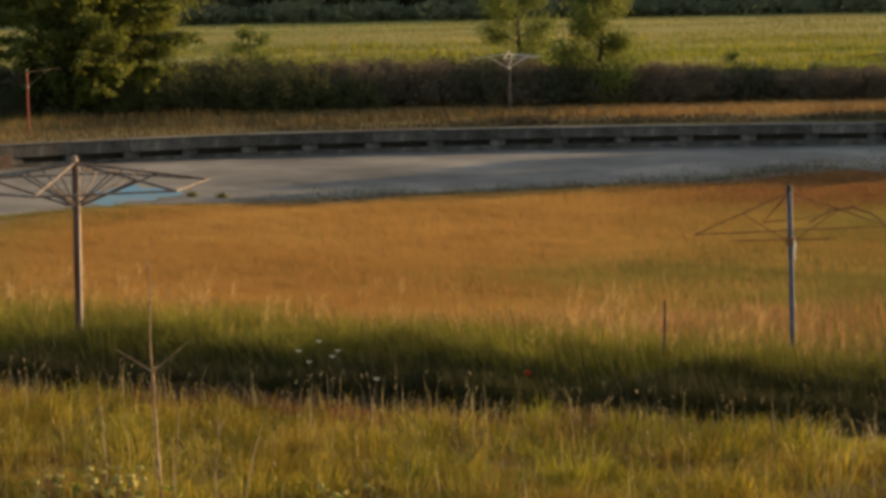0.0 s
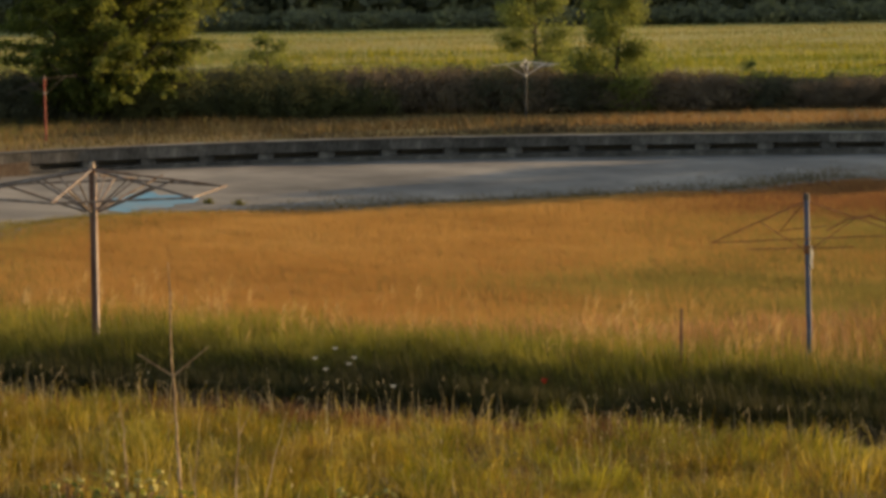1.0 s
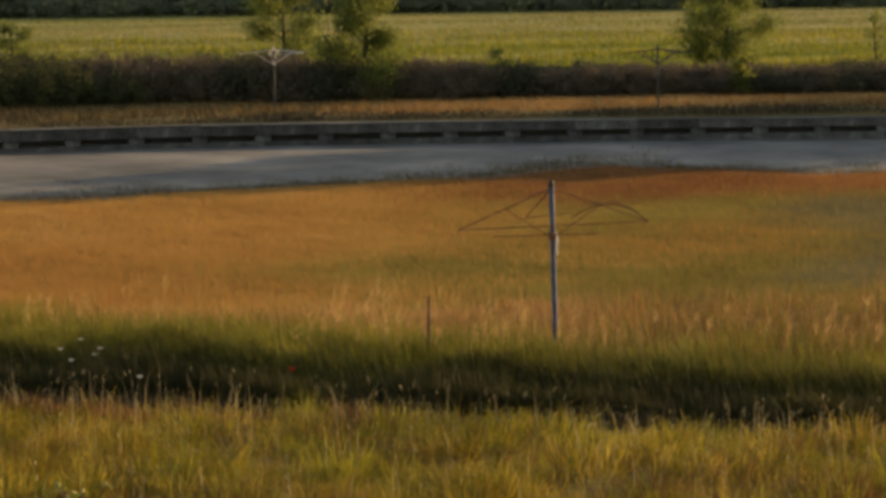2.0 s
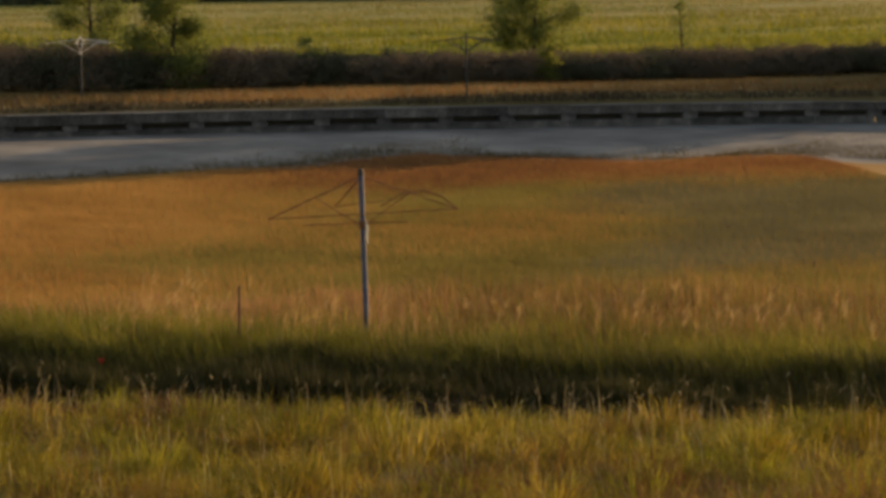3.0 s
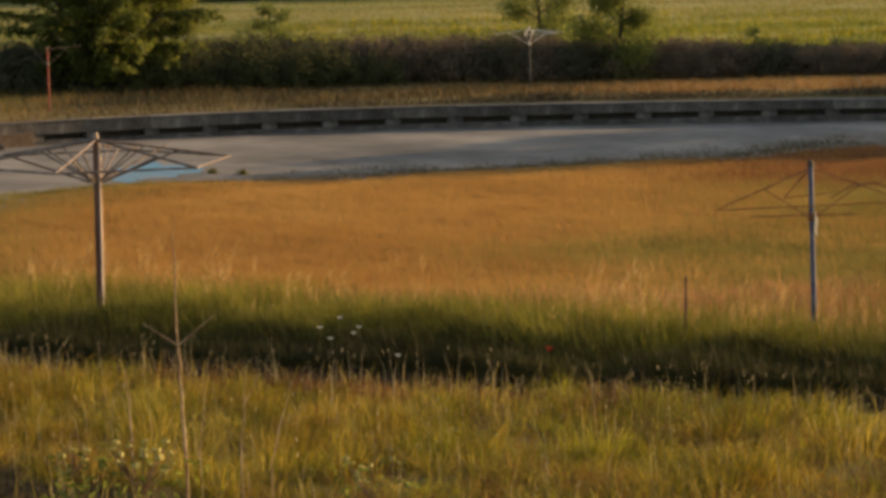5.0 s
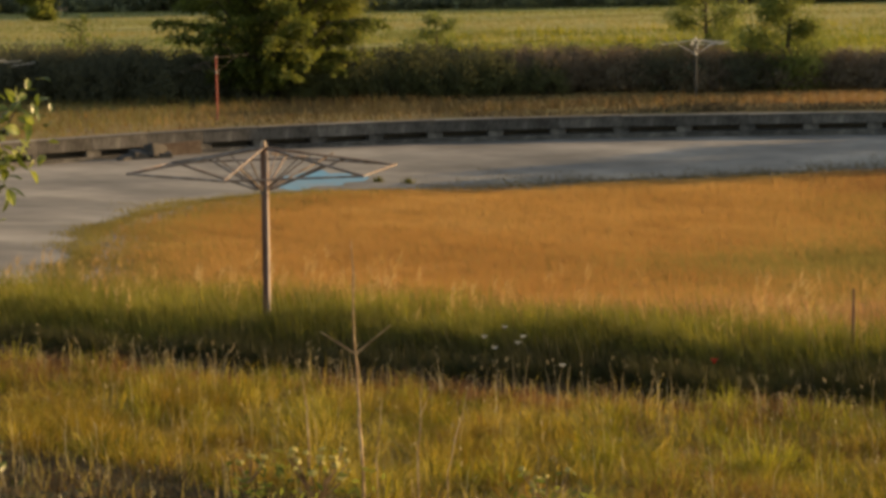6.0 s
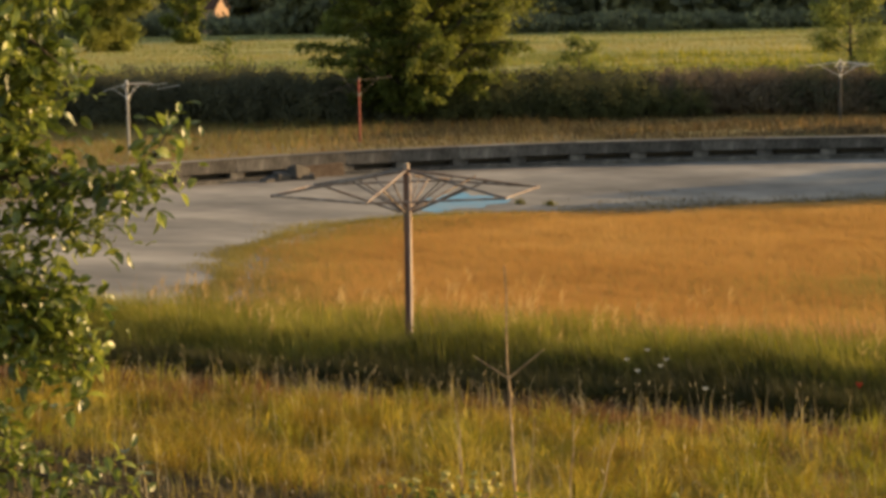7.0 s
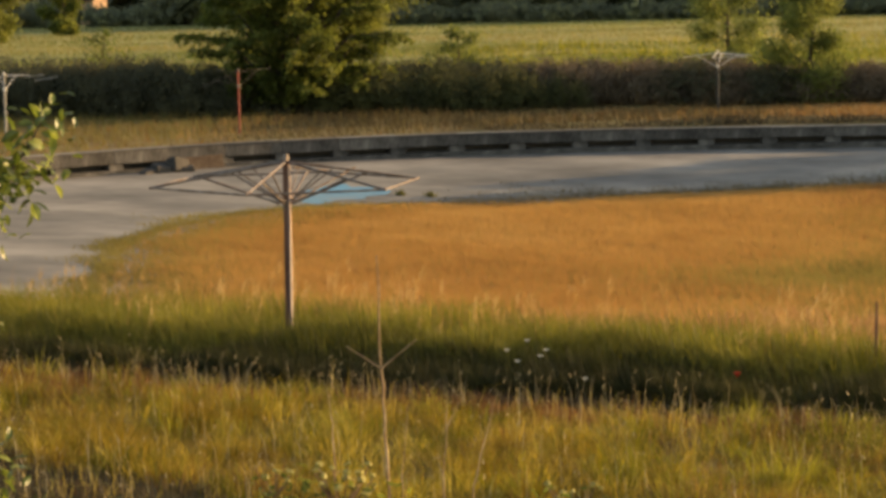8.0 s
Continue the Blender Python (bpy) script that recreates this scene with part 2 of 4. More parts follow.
def box(bm, size, m=Matrix(), bevel=0.0):
    g = bmesh.ops.create_cube(bm, size=1.0, matrix=m @ Matrix.Diagonal((*size, 1)))
    if bevel:
        edges = list({e for v in g["verts"] for e in v.link_edges})
        bmesh.ops.bevel(bm, geom=edges, offset=bevel, segments=1, affect="EDGES")
    return bm


def blades(name, xy, z, h, w, mat, lean=0.25, drift=(-0.1, 0.0), droop=0.25, aim=None, face=None, far=False):
    """Bent grass blades with two joints each, standing on the places xy."""
    n = len(xy)
    a = rng.uniform(0, 2 * np.pi, n) if face is None else radians(face) + rng.normal(0, 0.35, n)
    side = np.stack([np.cos(a), np.sin(a), np.zeros(n)], 1)
    b = rng.uniform(0, 2 * np.pi, n)
    k = np.abs(rng.normal(0, lean, n))
    out = np.stack([np.cos(b) * k + drift[0], np.sin(b) * k + drift[1], np.zeros(n)], 1)
    if aim is not None:
        out[:, :2] += aim
        k = np.hypot(out[:, 0], out[:, 1])
    base = np.column_stack([xy, z])
    h, w = np.broadcast_to(h, n)[:, None], np.broadcast_to(w, n)[:, None]
    up = np.array([0, 0, 1.0])
    mid = base + out * h * 0.35 + up * h * 0.6
    tip = base + out * h * (1 + droop) + up * h * (1 - 0.35 * np.minimum(k, 0.9))[:, None]
    if far:    # far blades: one tapering face
        v = np.stack([base - side * w * 0.62, base + side * w * 0.62, tip], 1).reshape(-1, 3)
        return mesh_of(name, v, np.arange(n * 3).reshape(-1, 3), mat)
    v = np.stack([base - side * w / 2, base + side * w / 2, mid - side * w * 0.4, mid + side * w * 0.4, tip], 1).reshape(-1, 3)
    f = (np.arange(n)[:, None, None] * 5 + np.array([[0, 1, 3], [0, 3, 2], [2, 3, 4]])[None]).reshape(-1, 3)
    return mesh_of(name, v, f, mat)


def heads(name, foot, size, mat, tall=2.5):
    """Seed heads: small spindles of six faces at the given places."""
    n = len(foot)
    s = np.broadcast_to(size, n)[:, None, None]
    a = rng.uniform(0, 6.28, n)
    ring = np.stack([np.stack([np.cos(a + i * 2.094), np.sin(a + i * 2.094), np.zeros(n)], 1) for i in range(3)], 1) * 0.5
    tilt = rng.normal(0, 0.5, (n, 1, 2))
    top = np.concatenate([tilt, np.full((n, 1, 1), 1.0)], 2) * tall * 0.5
    v = foot[:, None, :] + np.concatenate([-top, ring, top], 1) * s
    f = np.array([[0, 2, 1], [0, 3, 2], [0, 1, 3], [4, 1, 2], [4, 2, 3], [4, 3, 1]])
    return mesh_of(name, v.reshape(-1, 3), (np.arange(n)[:, None, None] * 5 + f[None]).reshape(-1, 3), mat)


def leaf_cloud(name, pts, size, mat, long=1.7, hang=0.0, aim=None):
    """Small folded leaves, two faces each, about the given places."""
    n = len(pts)
    d = rng.normal(size=(n, 3)) if aim is None else aim + rng.normal(size=(n, 3)) * 0.5
    d[:, 2] -= hang
    d /= np.linalg.norm(d, axis=1)[:, None]
    s = np.cross(d, rng.normal(size=(n, 3)))
    s /= np.linalg.norm(s, axis=1)[:, None]
    nrm = np.cross(d, s)
    L = (np.broadcast_to(size, n) * rng.uniform(0.7, 1.3, n))[:, None]
    W = L / long
    v = np.stack([pts, pts + d * L * 0.45 + s * W * 0.5 + nrm * W * 0.15, pts + d * L, pts + d * L * 0.45 - s * W * 0.5 + nrm * W * 0.15], 1)
    f = np.array([[0, 1, 2], [0, 2, 3]])
    return mesh_of(name, v.reshape(-1, 3), (np.arange(n)[:, None, None] * 4 + f[None]).reshape(-1, 3), mat)


# ---------------------------------------------------------------- the lie of the land
RIM = [(-19.8, 63.2), (-18.0, 66.1), (-16.0, 68.4), (-14.0, 70.3), (-12.0, 71.85), (-10.0, 73.05), (-8.0, 74.0), (-6.0, 74.75), (-4.0, 75.3), (-2.0, 75.65), (0.0, 75.9),
       (3.0, 76.1), (6.0, 76.2), (9.0, 76.15), (12.0, 76.0), (15.0, 75.85), (18.0, 75.65), (21.0, 75.4), (24.0, 75.0), (27.5, 73.6), (31, 69.5), (33, 61), (31.5, 49), (26, 40), (18, 34.5),
       (8, 33.5), (-1, 34.2), (-9, 36.0), (-15.0, 39.5), (-19.8, 47), (-21.3, 56)]
CENTRE = np.array([5.0, 56.0])


def closed_curve(pts, n, start=0.0):
    """A smooth closed line through the points, n places evenly along it."""
    p = np.array(pts, float)
    out = []
    for i in range(len(p)):
        a, b, c, d = p[i - 1], p[i], p[(i + 1) % len(p)], p[(i + 2) % len(p)]
        for t in np.linspace(0, 1, 24, endpoint=False):
            out.append(0.5 * (2 * b + (c - a) * t + (2 * a - 5 * b + 4 * c - d) * t * t + (3 * b - a - 3 * c + d) * t ** 3))
    out = np.array(out + out[:1])
    s = np.concatenate([[0], np.cumsum(np.linalg.norm(np.diff(out, axis=0), axis=1))])
    u = np.mod(start + np.linspace(0, s[-1], n, endpoint=False), s[-1])
    return np.stack([np.interp(u, s, out[:, 0]), np.interp(u, s, out[:, 1])], 1), s[-1]


def soft(a, b, v):
    t = np.clip((v - a) / (b - a), 0, 1)
    return t * t * (3 - 2 * t)


def wavy(x, y, s, seed=0.0):
    """A cheap smooth unevenness, about -1 to 1."""
    return (np.sin(x * s + 1.3 + seed) * np.cos(y * s * 1.17 - 0.4 + seed) + 0.6 * np.sin(x * s * 2.3 - y * s * 1.9 + seed * 2) + 0.4 * np.sin(x * s * 4.1 + y * s * 4.7 + 2.0 + seed)) / 1.6


def strip_y(x):
    """How far off the foot of the tall grass strip runs."""
    return 27.3 - 0.42 * x


def land(x, y):
    """Height of the ground outside the pool."""
    x, y = np.asarray(x, float), np.asarray(y, float)
    near = np.where(y < 20, 3.2 - 3.05 * np.clip(y / 20, -0.2, 1), 0.15)
    near = near - soft(18, 27, y) * 0.10
    bank = soft(-1.6, 0.3, y - strip_y(x))
    z = near * (1 - bank)
    q = y - strip_y(x)
    z = z - 0.32 * soft(-1.0, 0.1, q) * (1 - soft(0.9, 2.2, q))
    z = z + 0.05 * wavy(x, y, 0.9) * soft(4, 9, y) * (1 - soft(36, 42, y)) + 0.06 * wavy(x, y, 0.35, 2.0) * soft(82, 92, y)
    far = y > 60
    if np.any(far):    # an earth bank along the back of the far wall
        off = (rim_share(x, y) - 1) * 21
        z = z + np.where(far, 0.13 * soft(0.4, 1.3, off) * (1 - soft(1.5, 4.0, off)) * soft(-9, 0, x) * (1 + 0.3 * wavy(x, y, 0.45, 1.0)), 0)
    return z - 0.008 * np.maximum(y - 95, 0) * (1 - 0.8 * soft(600, 2500, y))


RIM_N = 320
rim, rim_len = closed_curve(RIM, RIM_N)
nxt, prv = np.roll(rim, -1, 0), np.roll(rim, 1, 0)
tang = (nxt - prv) / np.linalg.norm(nxt - prv, axis=1)[:, None]
outw = np.stack([-tang[:, 1], tang[:, 0]], 1)
outw *= np.sign(np.sum(outw * (rim - CENTRE), axis=1))[:, None]
rim_ang = np.unwrap(np.arctan2(rim[:, 1] - CENTRE[1], rim[:, 0] - CENTRE[0]))
order = np.argsort(np.mod(rim_ang, 2 * np.pi))
rim_a, rim_r = np.mod(rim_ang, 2 * np.pi)[order], np.linalg.norm(rim - CENTRE, axis=1)[order]


def rim_share(x, y):
    """Distance from the pool's middle over that of the rim in the same direction: 1 on the rim."""
    dx, dy = x - CENTRE[0], y - CENTRE[1]
    return np.hypot(dx, dy) / np.interp(np.mod(np.arctan2(dy, dx), 2 * np.pi), rim_a, rim_r, period=2 * np.pi)


def fall(x):
    """Wall and floor sink a little towards the deep eastern end."""
    return -0.0036 * np.clip(x, -20, 27)


def pool_z(x, y):
    """Height of the pool's floor."""
    d = (1 - rim_share(x, y)) * 22
    return -0.70 + fall(np.asarray(x, float)) - 0.34 * soft(0, 12, d) - 0.12 * soft(8, 20, d)


# ground: one sheet from the back of the pool wall to the horizon
ks = np.concatenate([[1.0, 1.01], np.linspace(1.03, 2.9, 90), 2.9 * 1.13 ** np.arange(1, 34)])
first = rim + outw * 0.42
gv = []
for k in ks:
    p = first + (first - CENTRE) * (k - 1)
    gv.append(np.column_stack([p, land(p[:, 0], p[:, 1]) - 0.14 * max(0.0, 1 - (k - 1) / 0.06)]))
gv = np.concatenate(gv)
i, j = np.meshgrid(np.arange(len(ks) - 1), np.arange(RIM_N), indexing="ij")
j2 = (j + 1) % RIM_N
gf = np.stack([i * RIM_N + j, (i + 1) * RIM_N + j, (i + 1) * RIM_N + j2, i * RIM_N + j2], -1).reshape(-1, 4)
gm = mesh_of("ground", gv, gf, M["soil"], True)
gm.materials.append(M["field"])
gm.polygons.foreach_set("material_index", (gv[gf].mean(1)[:, 1] > 93).astype(np.int32))
ground = tagged(new("ground", gm), "uneven dry earth and meadow ground", "ground", kind="structure")

# pool floor: one sheet of old concrete inside the rim
fs = np.concatenate([np.linspace(1.012, 0.5, 60), np.linspace(0.46, 0.0, 10)])
fv = []
for s in fs:
    p = CENTRE + (rim - CENTRE) * s
    z = pool_z(p[:, 0], p[:, 1])
    fv.append(np.column_stack([p, z + 0.012 * wavy(p[:, 0], p[:, 1], 0.8)]))
fv = np.concatenate(fv)
i, j = np.meshgrid(np.arange(len(fs) - 1), np.arange(RIM_N), indexing="ij")
j2 = (j + 1) % RIM_N
ff = np.stack([i * RIM_N + j, i * RIM_N + j2, (i + 1) * RIM_N + j2, (i + 1) * RIM_N + j], -1).reshape(-1, 4)
pool_floor = tagged(new("pool_floor", mesh_of("pool_floor", fv, ff, M["floor_concrete"], True)), "sloping grey concrete floor of a drained pool", "pool floor", kind="structure")

# faded blue paint left on the floor, a ragged skin 4 mm above the concrete
nr, na = 8, 40
pv = [(-8.1, 65.1)]
for r in range(1, nr + 1):
    for a in range(na):
        t = 2 * math.pi * a / na
        k = r / nr * (1 + 0.18 * math.sin(3 * t + 1) + 0.12 * math.sin(7 * t) + 0.07 * math.sin(13 * t + 2))
        pv.append((-8.1 + 1.0 * k * math.cos(t) + 0.25 * k * math.sin(t), 65.1 + 1.9 * k * math.sin(t)))
pv = np.array(pv)
pf = [(0, 1 + a, 1 + (a + 1) % na) for a in range(na)]
for r in range(nr - 1):
    for a in range(na):
        b = (a + 1) % na
        q = [1 + r * na + a, 1 + (r + 1) * na + a, 1 + (r + 1) * na + b, 1 + r * na + b]
        pf += [(q[0], q[1], q[2]), (q[0], q[2], q[3])]
pz = pool_z(pv[:, 0], pv[:, 1]) + 0.012 * wavy(pv[:, 0], pv[:, 1], 0.8) + 0.006
part("paint_patch", mesh_of("paint_patch", np.column_stack([pv, pz]), pf, M["blue_paint"], True), None, pool_floor, "faded blue paint on the concrete")

# ---------------------------------------------------------------- pool wall
pitch = 1.86
dense, _ = closed_curve(RIM, 6000)
arc = np.arange(6001) * rim_len / 6000
dense = np.concatenate([dense, dense[:1]])


def on_rim(u):
    return np.array([np.interp(u, arc, dense[:, 0]), np.interp(u, arc, dense[:, 1])])


# ends of the wall's bays, which are shorter round the western bend
ends = [1.10]
while ends[-1] < rim_len - 1.4:
    ends.append(ends[-1] + 1.755 + 0.115 * float(soft(-10, -4, on_rim(ends[-1])[0])))
ends[-1] = rim_len + 1.10
wall = thing("pool_wall", Matrix(), "low grey concrete pool wall with overflow slots", "pool wall", kind="structure")


def beam_mesh():
    bm = box(bmesh.new(), (pitch + 0.012, 0.46, 0.40), Matrix.Translation((0, 0.23, -0.20)), 0.018)
    return bm


def worn(bm, amount, seed):
    for v in bm.verts:
        v.co += Vector((noise.noise(v.co * 2.1 + Vector((seed, 0, 0))), noise.noise(v.co * 2.3 + Vector((0, seed, 0))), noise.noise(v.co * 1.9 + Vector((0, 0, seed))))) * amount
    return bm


def finish(name, bm, mat):
    me = bpy.data.meshes.new(name)
    bmesh.ops.recalc_face_normals(bm, faces=bm.faces)
    bm.to_mesh(me)
    bm.free()
    me.materials.append(mat)
    return me


beams = [finish("beam", worn(beam_mesh(), 0.012, s), M["concrete"]) for s in (3.1, 8.4, 14.2)]
copings = [finish("coping", worn(box(bmesh.new(), (pitch + 0.01, 0.34, 0.03), Matrix.Translation((0, 0.15, 0.035)), 0.008), 0.012, s), M["coping"]) for s in (2.2, 6.9)]
piers = [finish("pier", worn(box(bmesh.new(), (0.46, 0.36, 0.20), Matrix.Translation((0, 0.20, -0.10)), 0.012), 0.01, s), M["concrete"]) for s in (1.7, 5.2)]
ledge = finish("ledge", box(bmesh.new(), (pitch - 0.006, 0.52, 0.30), Matrix.Translation((0, 0.21, -0.15)), 0.012), M["concrete"])
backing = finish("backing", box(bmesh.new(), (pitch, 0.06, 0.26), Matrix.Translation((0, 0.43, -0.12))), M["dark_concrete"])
infill = finish("infill", worn(box(bmesh.new(), (pitch - 0.42, 0.42, 0.40), Matrix.Translation((0, 0.20, -0.12)), 0.01), 0.05, 4.4), M["brown_concrete"])
BROKEN = (-12.8, 71.2)
SLOT_TOP, SLOT_FOOT = -0.378, -0.545    # the overflow slots run level
for u, (e0, e1) in enumerate(zip(ends, ends[1:])):
    a, b, c = on_rim(e0), on_rim((e0 + e1) / 2), on_rim(e1 % rim_len)
    d = c - a
    yaw = math.degrees(math.atan2(d[1], d[0]))
    n = np.array([-d[1], d[0]])
    if np.dot(n, b - CENTRE) < 0:
        yaw += 180
    top = -0.085 + float(fall(b[0]))
    deep = -0.76 + float(fall(b[0]))
    near_side = b[1] < 48    # sunk in the turf on the near side
    m = pose(b[0], b[1], -0.16 if near_side else 0, 0, 0, yaw)
    span = Matrix.Diagonal((float(np.linalg.norm(d)) / pitch, 1, 1, 1))
    lost = math.hypot(b[0] - BROKEN[0], b[1] - BROKEN[1]) < 0.95
    part("beam", beams[u % 3], None, wall).matrix_basis = m @ pose(0, 0, top + 0.02) @ span @ Matrix.Diagonal((1, 1, (top + 0.02 - SLOT_TOP) / 0.40, 1))
    part("coping", copings[u % 2], None, wall).matrix_basis = m @ pose(0, 0, top) @ span
    if lost:
        part("infill", infill, None, wall, "crumbling brown infill in a slot").matrix_basis = m @ pose(0, -0.12, SLOT_TOP)
    part("pier", piers[u % 2], None, wall).matrix_basis = m @ pose(pitch / 2 - 0.01, 0, SLOT_TOP)
    part("ledge", ledge, None, wall).matrix_basis = m @ pose(0, 0, SLOT_FOOT) @ span @ Matrix.Diagonal((1, 1, (SLOT_FOOT - deep) / 0.30, 1))
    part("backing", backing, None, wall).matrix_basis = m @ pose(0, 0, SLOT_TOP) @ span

# ---------------------------------------------------------------- grass


def wedge(n, y0, y1, over=1.5, even=False):
    """Places over the ground in front of the bank, spread evenly over the ground or thinning with distance."""
    if even:
        y = 1 / rng.uniform(1 / y1, 1 / y0, n)
    else:
        y = np.sqrt(rng.uniform(y0 * y0, y1 * y1, n))
    x = rng.uniform(-0.35, 0.365, n) * y + rng.uniform(-over, over, n)
    return x, y


def grass(name, x, y, h, w, mat, label, z=None, **k):
    z = land(x, y) if z is None else z
    ob = new(name, blades(name, np.stack([x, y], 1), z - 0.02, h, w, M[mat], **k))
    return tagged(ob, label, "grass", kind="stuff")


def dark_patch(x, y):
    """A darker patch of short grass and low weeds on the slope's western side: 1 inside it."""
    return soft(-0.15, 0.45, -4.0 - x - 1.18 * (y - 22.5) + 0.35 * wavy(x, y, 1.4, 3.0))


# the slope in front: tufts whose blades bend outwards


def tufts(n, per, y0, y1, r, reach):
    x, y = wedge(n, y0, y1)
    keep = y < strip_y(x) - 0.15
    x, y = x[keep], y[keep]
    vig = np.clip(rng.normal(1.0, 0.42, len(x)) + 0.36 * wavy(x, y, 1.3, 2.0), 0.3, 2.2)
    kind = rng.uniform(0, 1, len(x))
    x, y, vig, kind = (np.repeat(q, per) for q in (x, y, vig, kind))
    a = rng.uniform(0, 2 * np.pi, len(x))
    s = np.sqrt(rng.uniform(0, 1, len(x)))
    aim = np.stack([np.cos(a), np.sin(a)], 1) * (s * reach * rng.uniform(0.5, 1.5, len(x)))[:, None]
    return x + np.cos(a) * s * r, y + np.sin(a) * s * r, vig, kind, aim


x, y, vig, kind, aim = tufts(5600, 46, 15.0, 31.5, 0.20, 1.2)
shift = 0.20 * wavy(x, y, 0.5, 5.0)
rust = kind < 0.10 + 0.20 * wavy(x, y, 1.5, 7.0) + 0.14 * wavy(x, y, 0.45, 9.0) + 0.9 * soft(4.0, -1.0, x) * soft(-2.3, -1.0, y - strip_y(x) + 0.3 * wavy(x, y, 1.1, 2.0)) + 0.5 * shift + 0.40 * soft(21.8, 20.0, y + 0.5 * wavy(x, y, 0.8, 3.0))
green = (kind > 0.60 - shift) & ~rust
height = (1 - 0.5 * soft(0.2, 0.8, wavy(x, y, 1.5, 7.0))) * np.clip((0.27 + 0.05 * wavy(x, y, 3.0, 3.0)) * vig + rng.normal(0, 0.05, len(x)), 0.08, 0.62)
height *= (1 - 0.75 * dark_patch(x, y)) * (1 - 0.3 * rust * soft(-2.3, -1.0, y - strip_y(x)))
rust |= rng.uniform(0, 1, len(x)) < 0.7 * dark_patch(x, y)
green &= ~rust
for nm, sel, mat, w, lab in (("slope_straw", ~green & ~rust, "straw", 0.0068, "tufts of dry straw-coloured grass on the slope"), ("slope_grass", green, "green_grass", 0.0075, "tufts of green grass on the slope"),
                             ("slope_russet_grass", rust, "russet", 0.007, "withered reddish brown grass on the slope")):
    grass(nm, x[sel], y[sel], height[sel], w, mat, lab, lean=0.18, drift=(-0.05, -0.03), droop=0.1, aim=aim[sel])
x, y = wedge(60000, 18.0, 27.0)
keep = dark_patch(x, y) > rng.uniform(0.2, 0.9, len(x))
x, y = x[keep], y[keep]
grass("hollow_weeds", x, y, np.clip(rng.normal(0.13, 0.05, len(x)), 0.04, 0.28), 0.014, "ditch_leaf", "low dark weeds in a darker patch on the slope", lean=0.6)
x, y = wedge(420, 20.0, 30.5)
keep = y < strip_y(x) + 0.2
x, y = x[keep], y[keep]
h = rng.uniform(0.35, 0.66, len(x))
grass("slope_stalks", x, y, h, 0.006, "seed", "long pale seed stalks above the grass", lean=0.12, drift=(-0.06, 0))
hx = x - 0.06 * h
tagged(new("slope_seed_heads", heads("slope_seed_heads", np.column_stack([hx, y, land(x, y) + h * 0.97]), rng.uniform(0.008, 0.014, len(x)), M["seed"], 4.5)), "pale feathery grass seed heads", "grass", kind="stuff")

# drooping seed heads on bent stalks, thickest along the top of the slope
x, y = wedge(260, 20.0, 30.5)
cx = rng.uniform(-10.5, 9.5, 90)
x, y = np.concatenate([x, cx]), np.concatenate([y, strip_y(cx) - rng.uniform(0.1, 1.3, 90)])
keep = y < strip_y(x) + 0.1
x, y = x[keep], y[keep]
h = rng.uniform(0.30, 0.60, len(x))
grass("oat_stalks", x, y, h, 0.0045, "seed", "thin pale oat stalks on the slope", lean=0.10, drift=(0.06, 0), droop=0.1)
px, py, ph = (np.repeat(q, 3) for q in (x, y, h))
grass("oat_heads", px + 0.06 * ph + rng.normal(0, 0.008, len(px)), py + rng.normal(0, 0.01, len(px)), rng.uniform(0.04, 0.085, len(px)), 0.0038, "seed", "drooping pale oat heads on the slope",
      z=land(px, py) + ph * rng.uniform(0.86, 1.0, len(px)), lean=0.9, drift=(0.7, 0), droop=0.9)

# long arched blades that catch the light
x, y = wedge(3800, 17.0, 31.0)
keep = y < strip_y(x) - 0.2
x, y = x[keep], y[keep]
grass("slope_arched_blades", x, y, rng.uniform(0.28, 0.52, len(x)), 0.006, "gold", "long golden arched blades on the slope", lean=0.7, drift=(0, 0), droop=0.5)
n = 320
x = rng.uniform(-10.5, 9.5, n)
y = strip_y(x) - rng.uniform(0.2, 1.6, n)
h = rng.uniform(0.28, 0.66, n)
grass("crest_stalks", x, y, h, 0.006, "seed", "bent pale stalks along the top of the slope", lean=0.55, drift=(-0.03, 0), droop=0.5)

# shorter grass where the slope rises to the camera
n = 24000
x, y = rng.uniform(-7.5, 7.5, n), rng.uniform(-6, 16, n)
keep = (np.abs(x) < 0.36 * np.maximum(y, 0) + 5.5)
x, y = x[keep], y[keep]
half = rng.uniform(0, 1, len(x)) < 0.5
h = np.clip(0.20 + 0.06 * wavy(x, y, 2.1, 1.0) + rng.normal(0, 0.05, len(x)), 0.05, 0.36)
grass("upper_slope_straw", x[half], y[half], h[half], 0.008, "straw", "short dry grass at the top of the slope", lean=0.5)
grass("upper_slope_grass", x[~half], y[~half], h[~half], 0.009, "green_grass", "short green grass at the top of the slope", lean=0.5)

# the tall green strip
n = 105000
x = rng.uniform(-13, 12, n)
v = 0.55 + rng.beta(0.9, 1.5, n) * 2.6
y = strip_y(x) + v + 0.12 * wavy(x, x * 0.3, 2.0, 1.0)
h = np.clip((0.44 + 0.09 * wavy(x, y, 1.1, 4.0) + 0.05 * wavy(x, y, 4.0, 1.0) + rng.normal(0, 0.07, n)), 0.2, 0.95) - 0.5 * np.minimum(land(x, y), 0)
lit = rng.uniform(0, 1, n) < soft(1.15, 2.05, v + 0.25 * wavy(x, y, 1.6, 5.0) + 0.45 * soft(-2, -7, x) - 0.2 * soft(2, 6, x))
grass("strip_grass", x[~lit], y[~lit], h[~lit], 0.015, "strip_grass", "dense tall grass strip, its shaded foot coloured dark", lean=0.25)
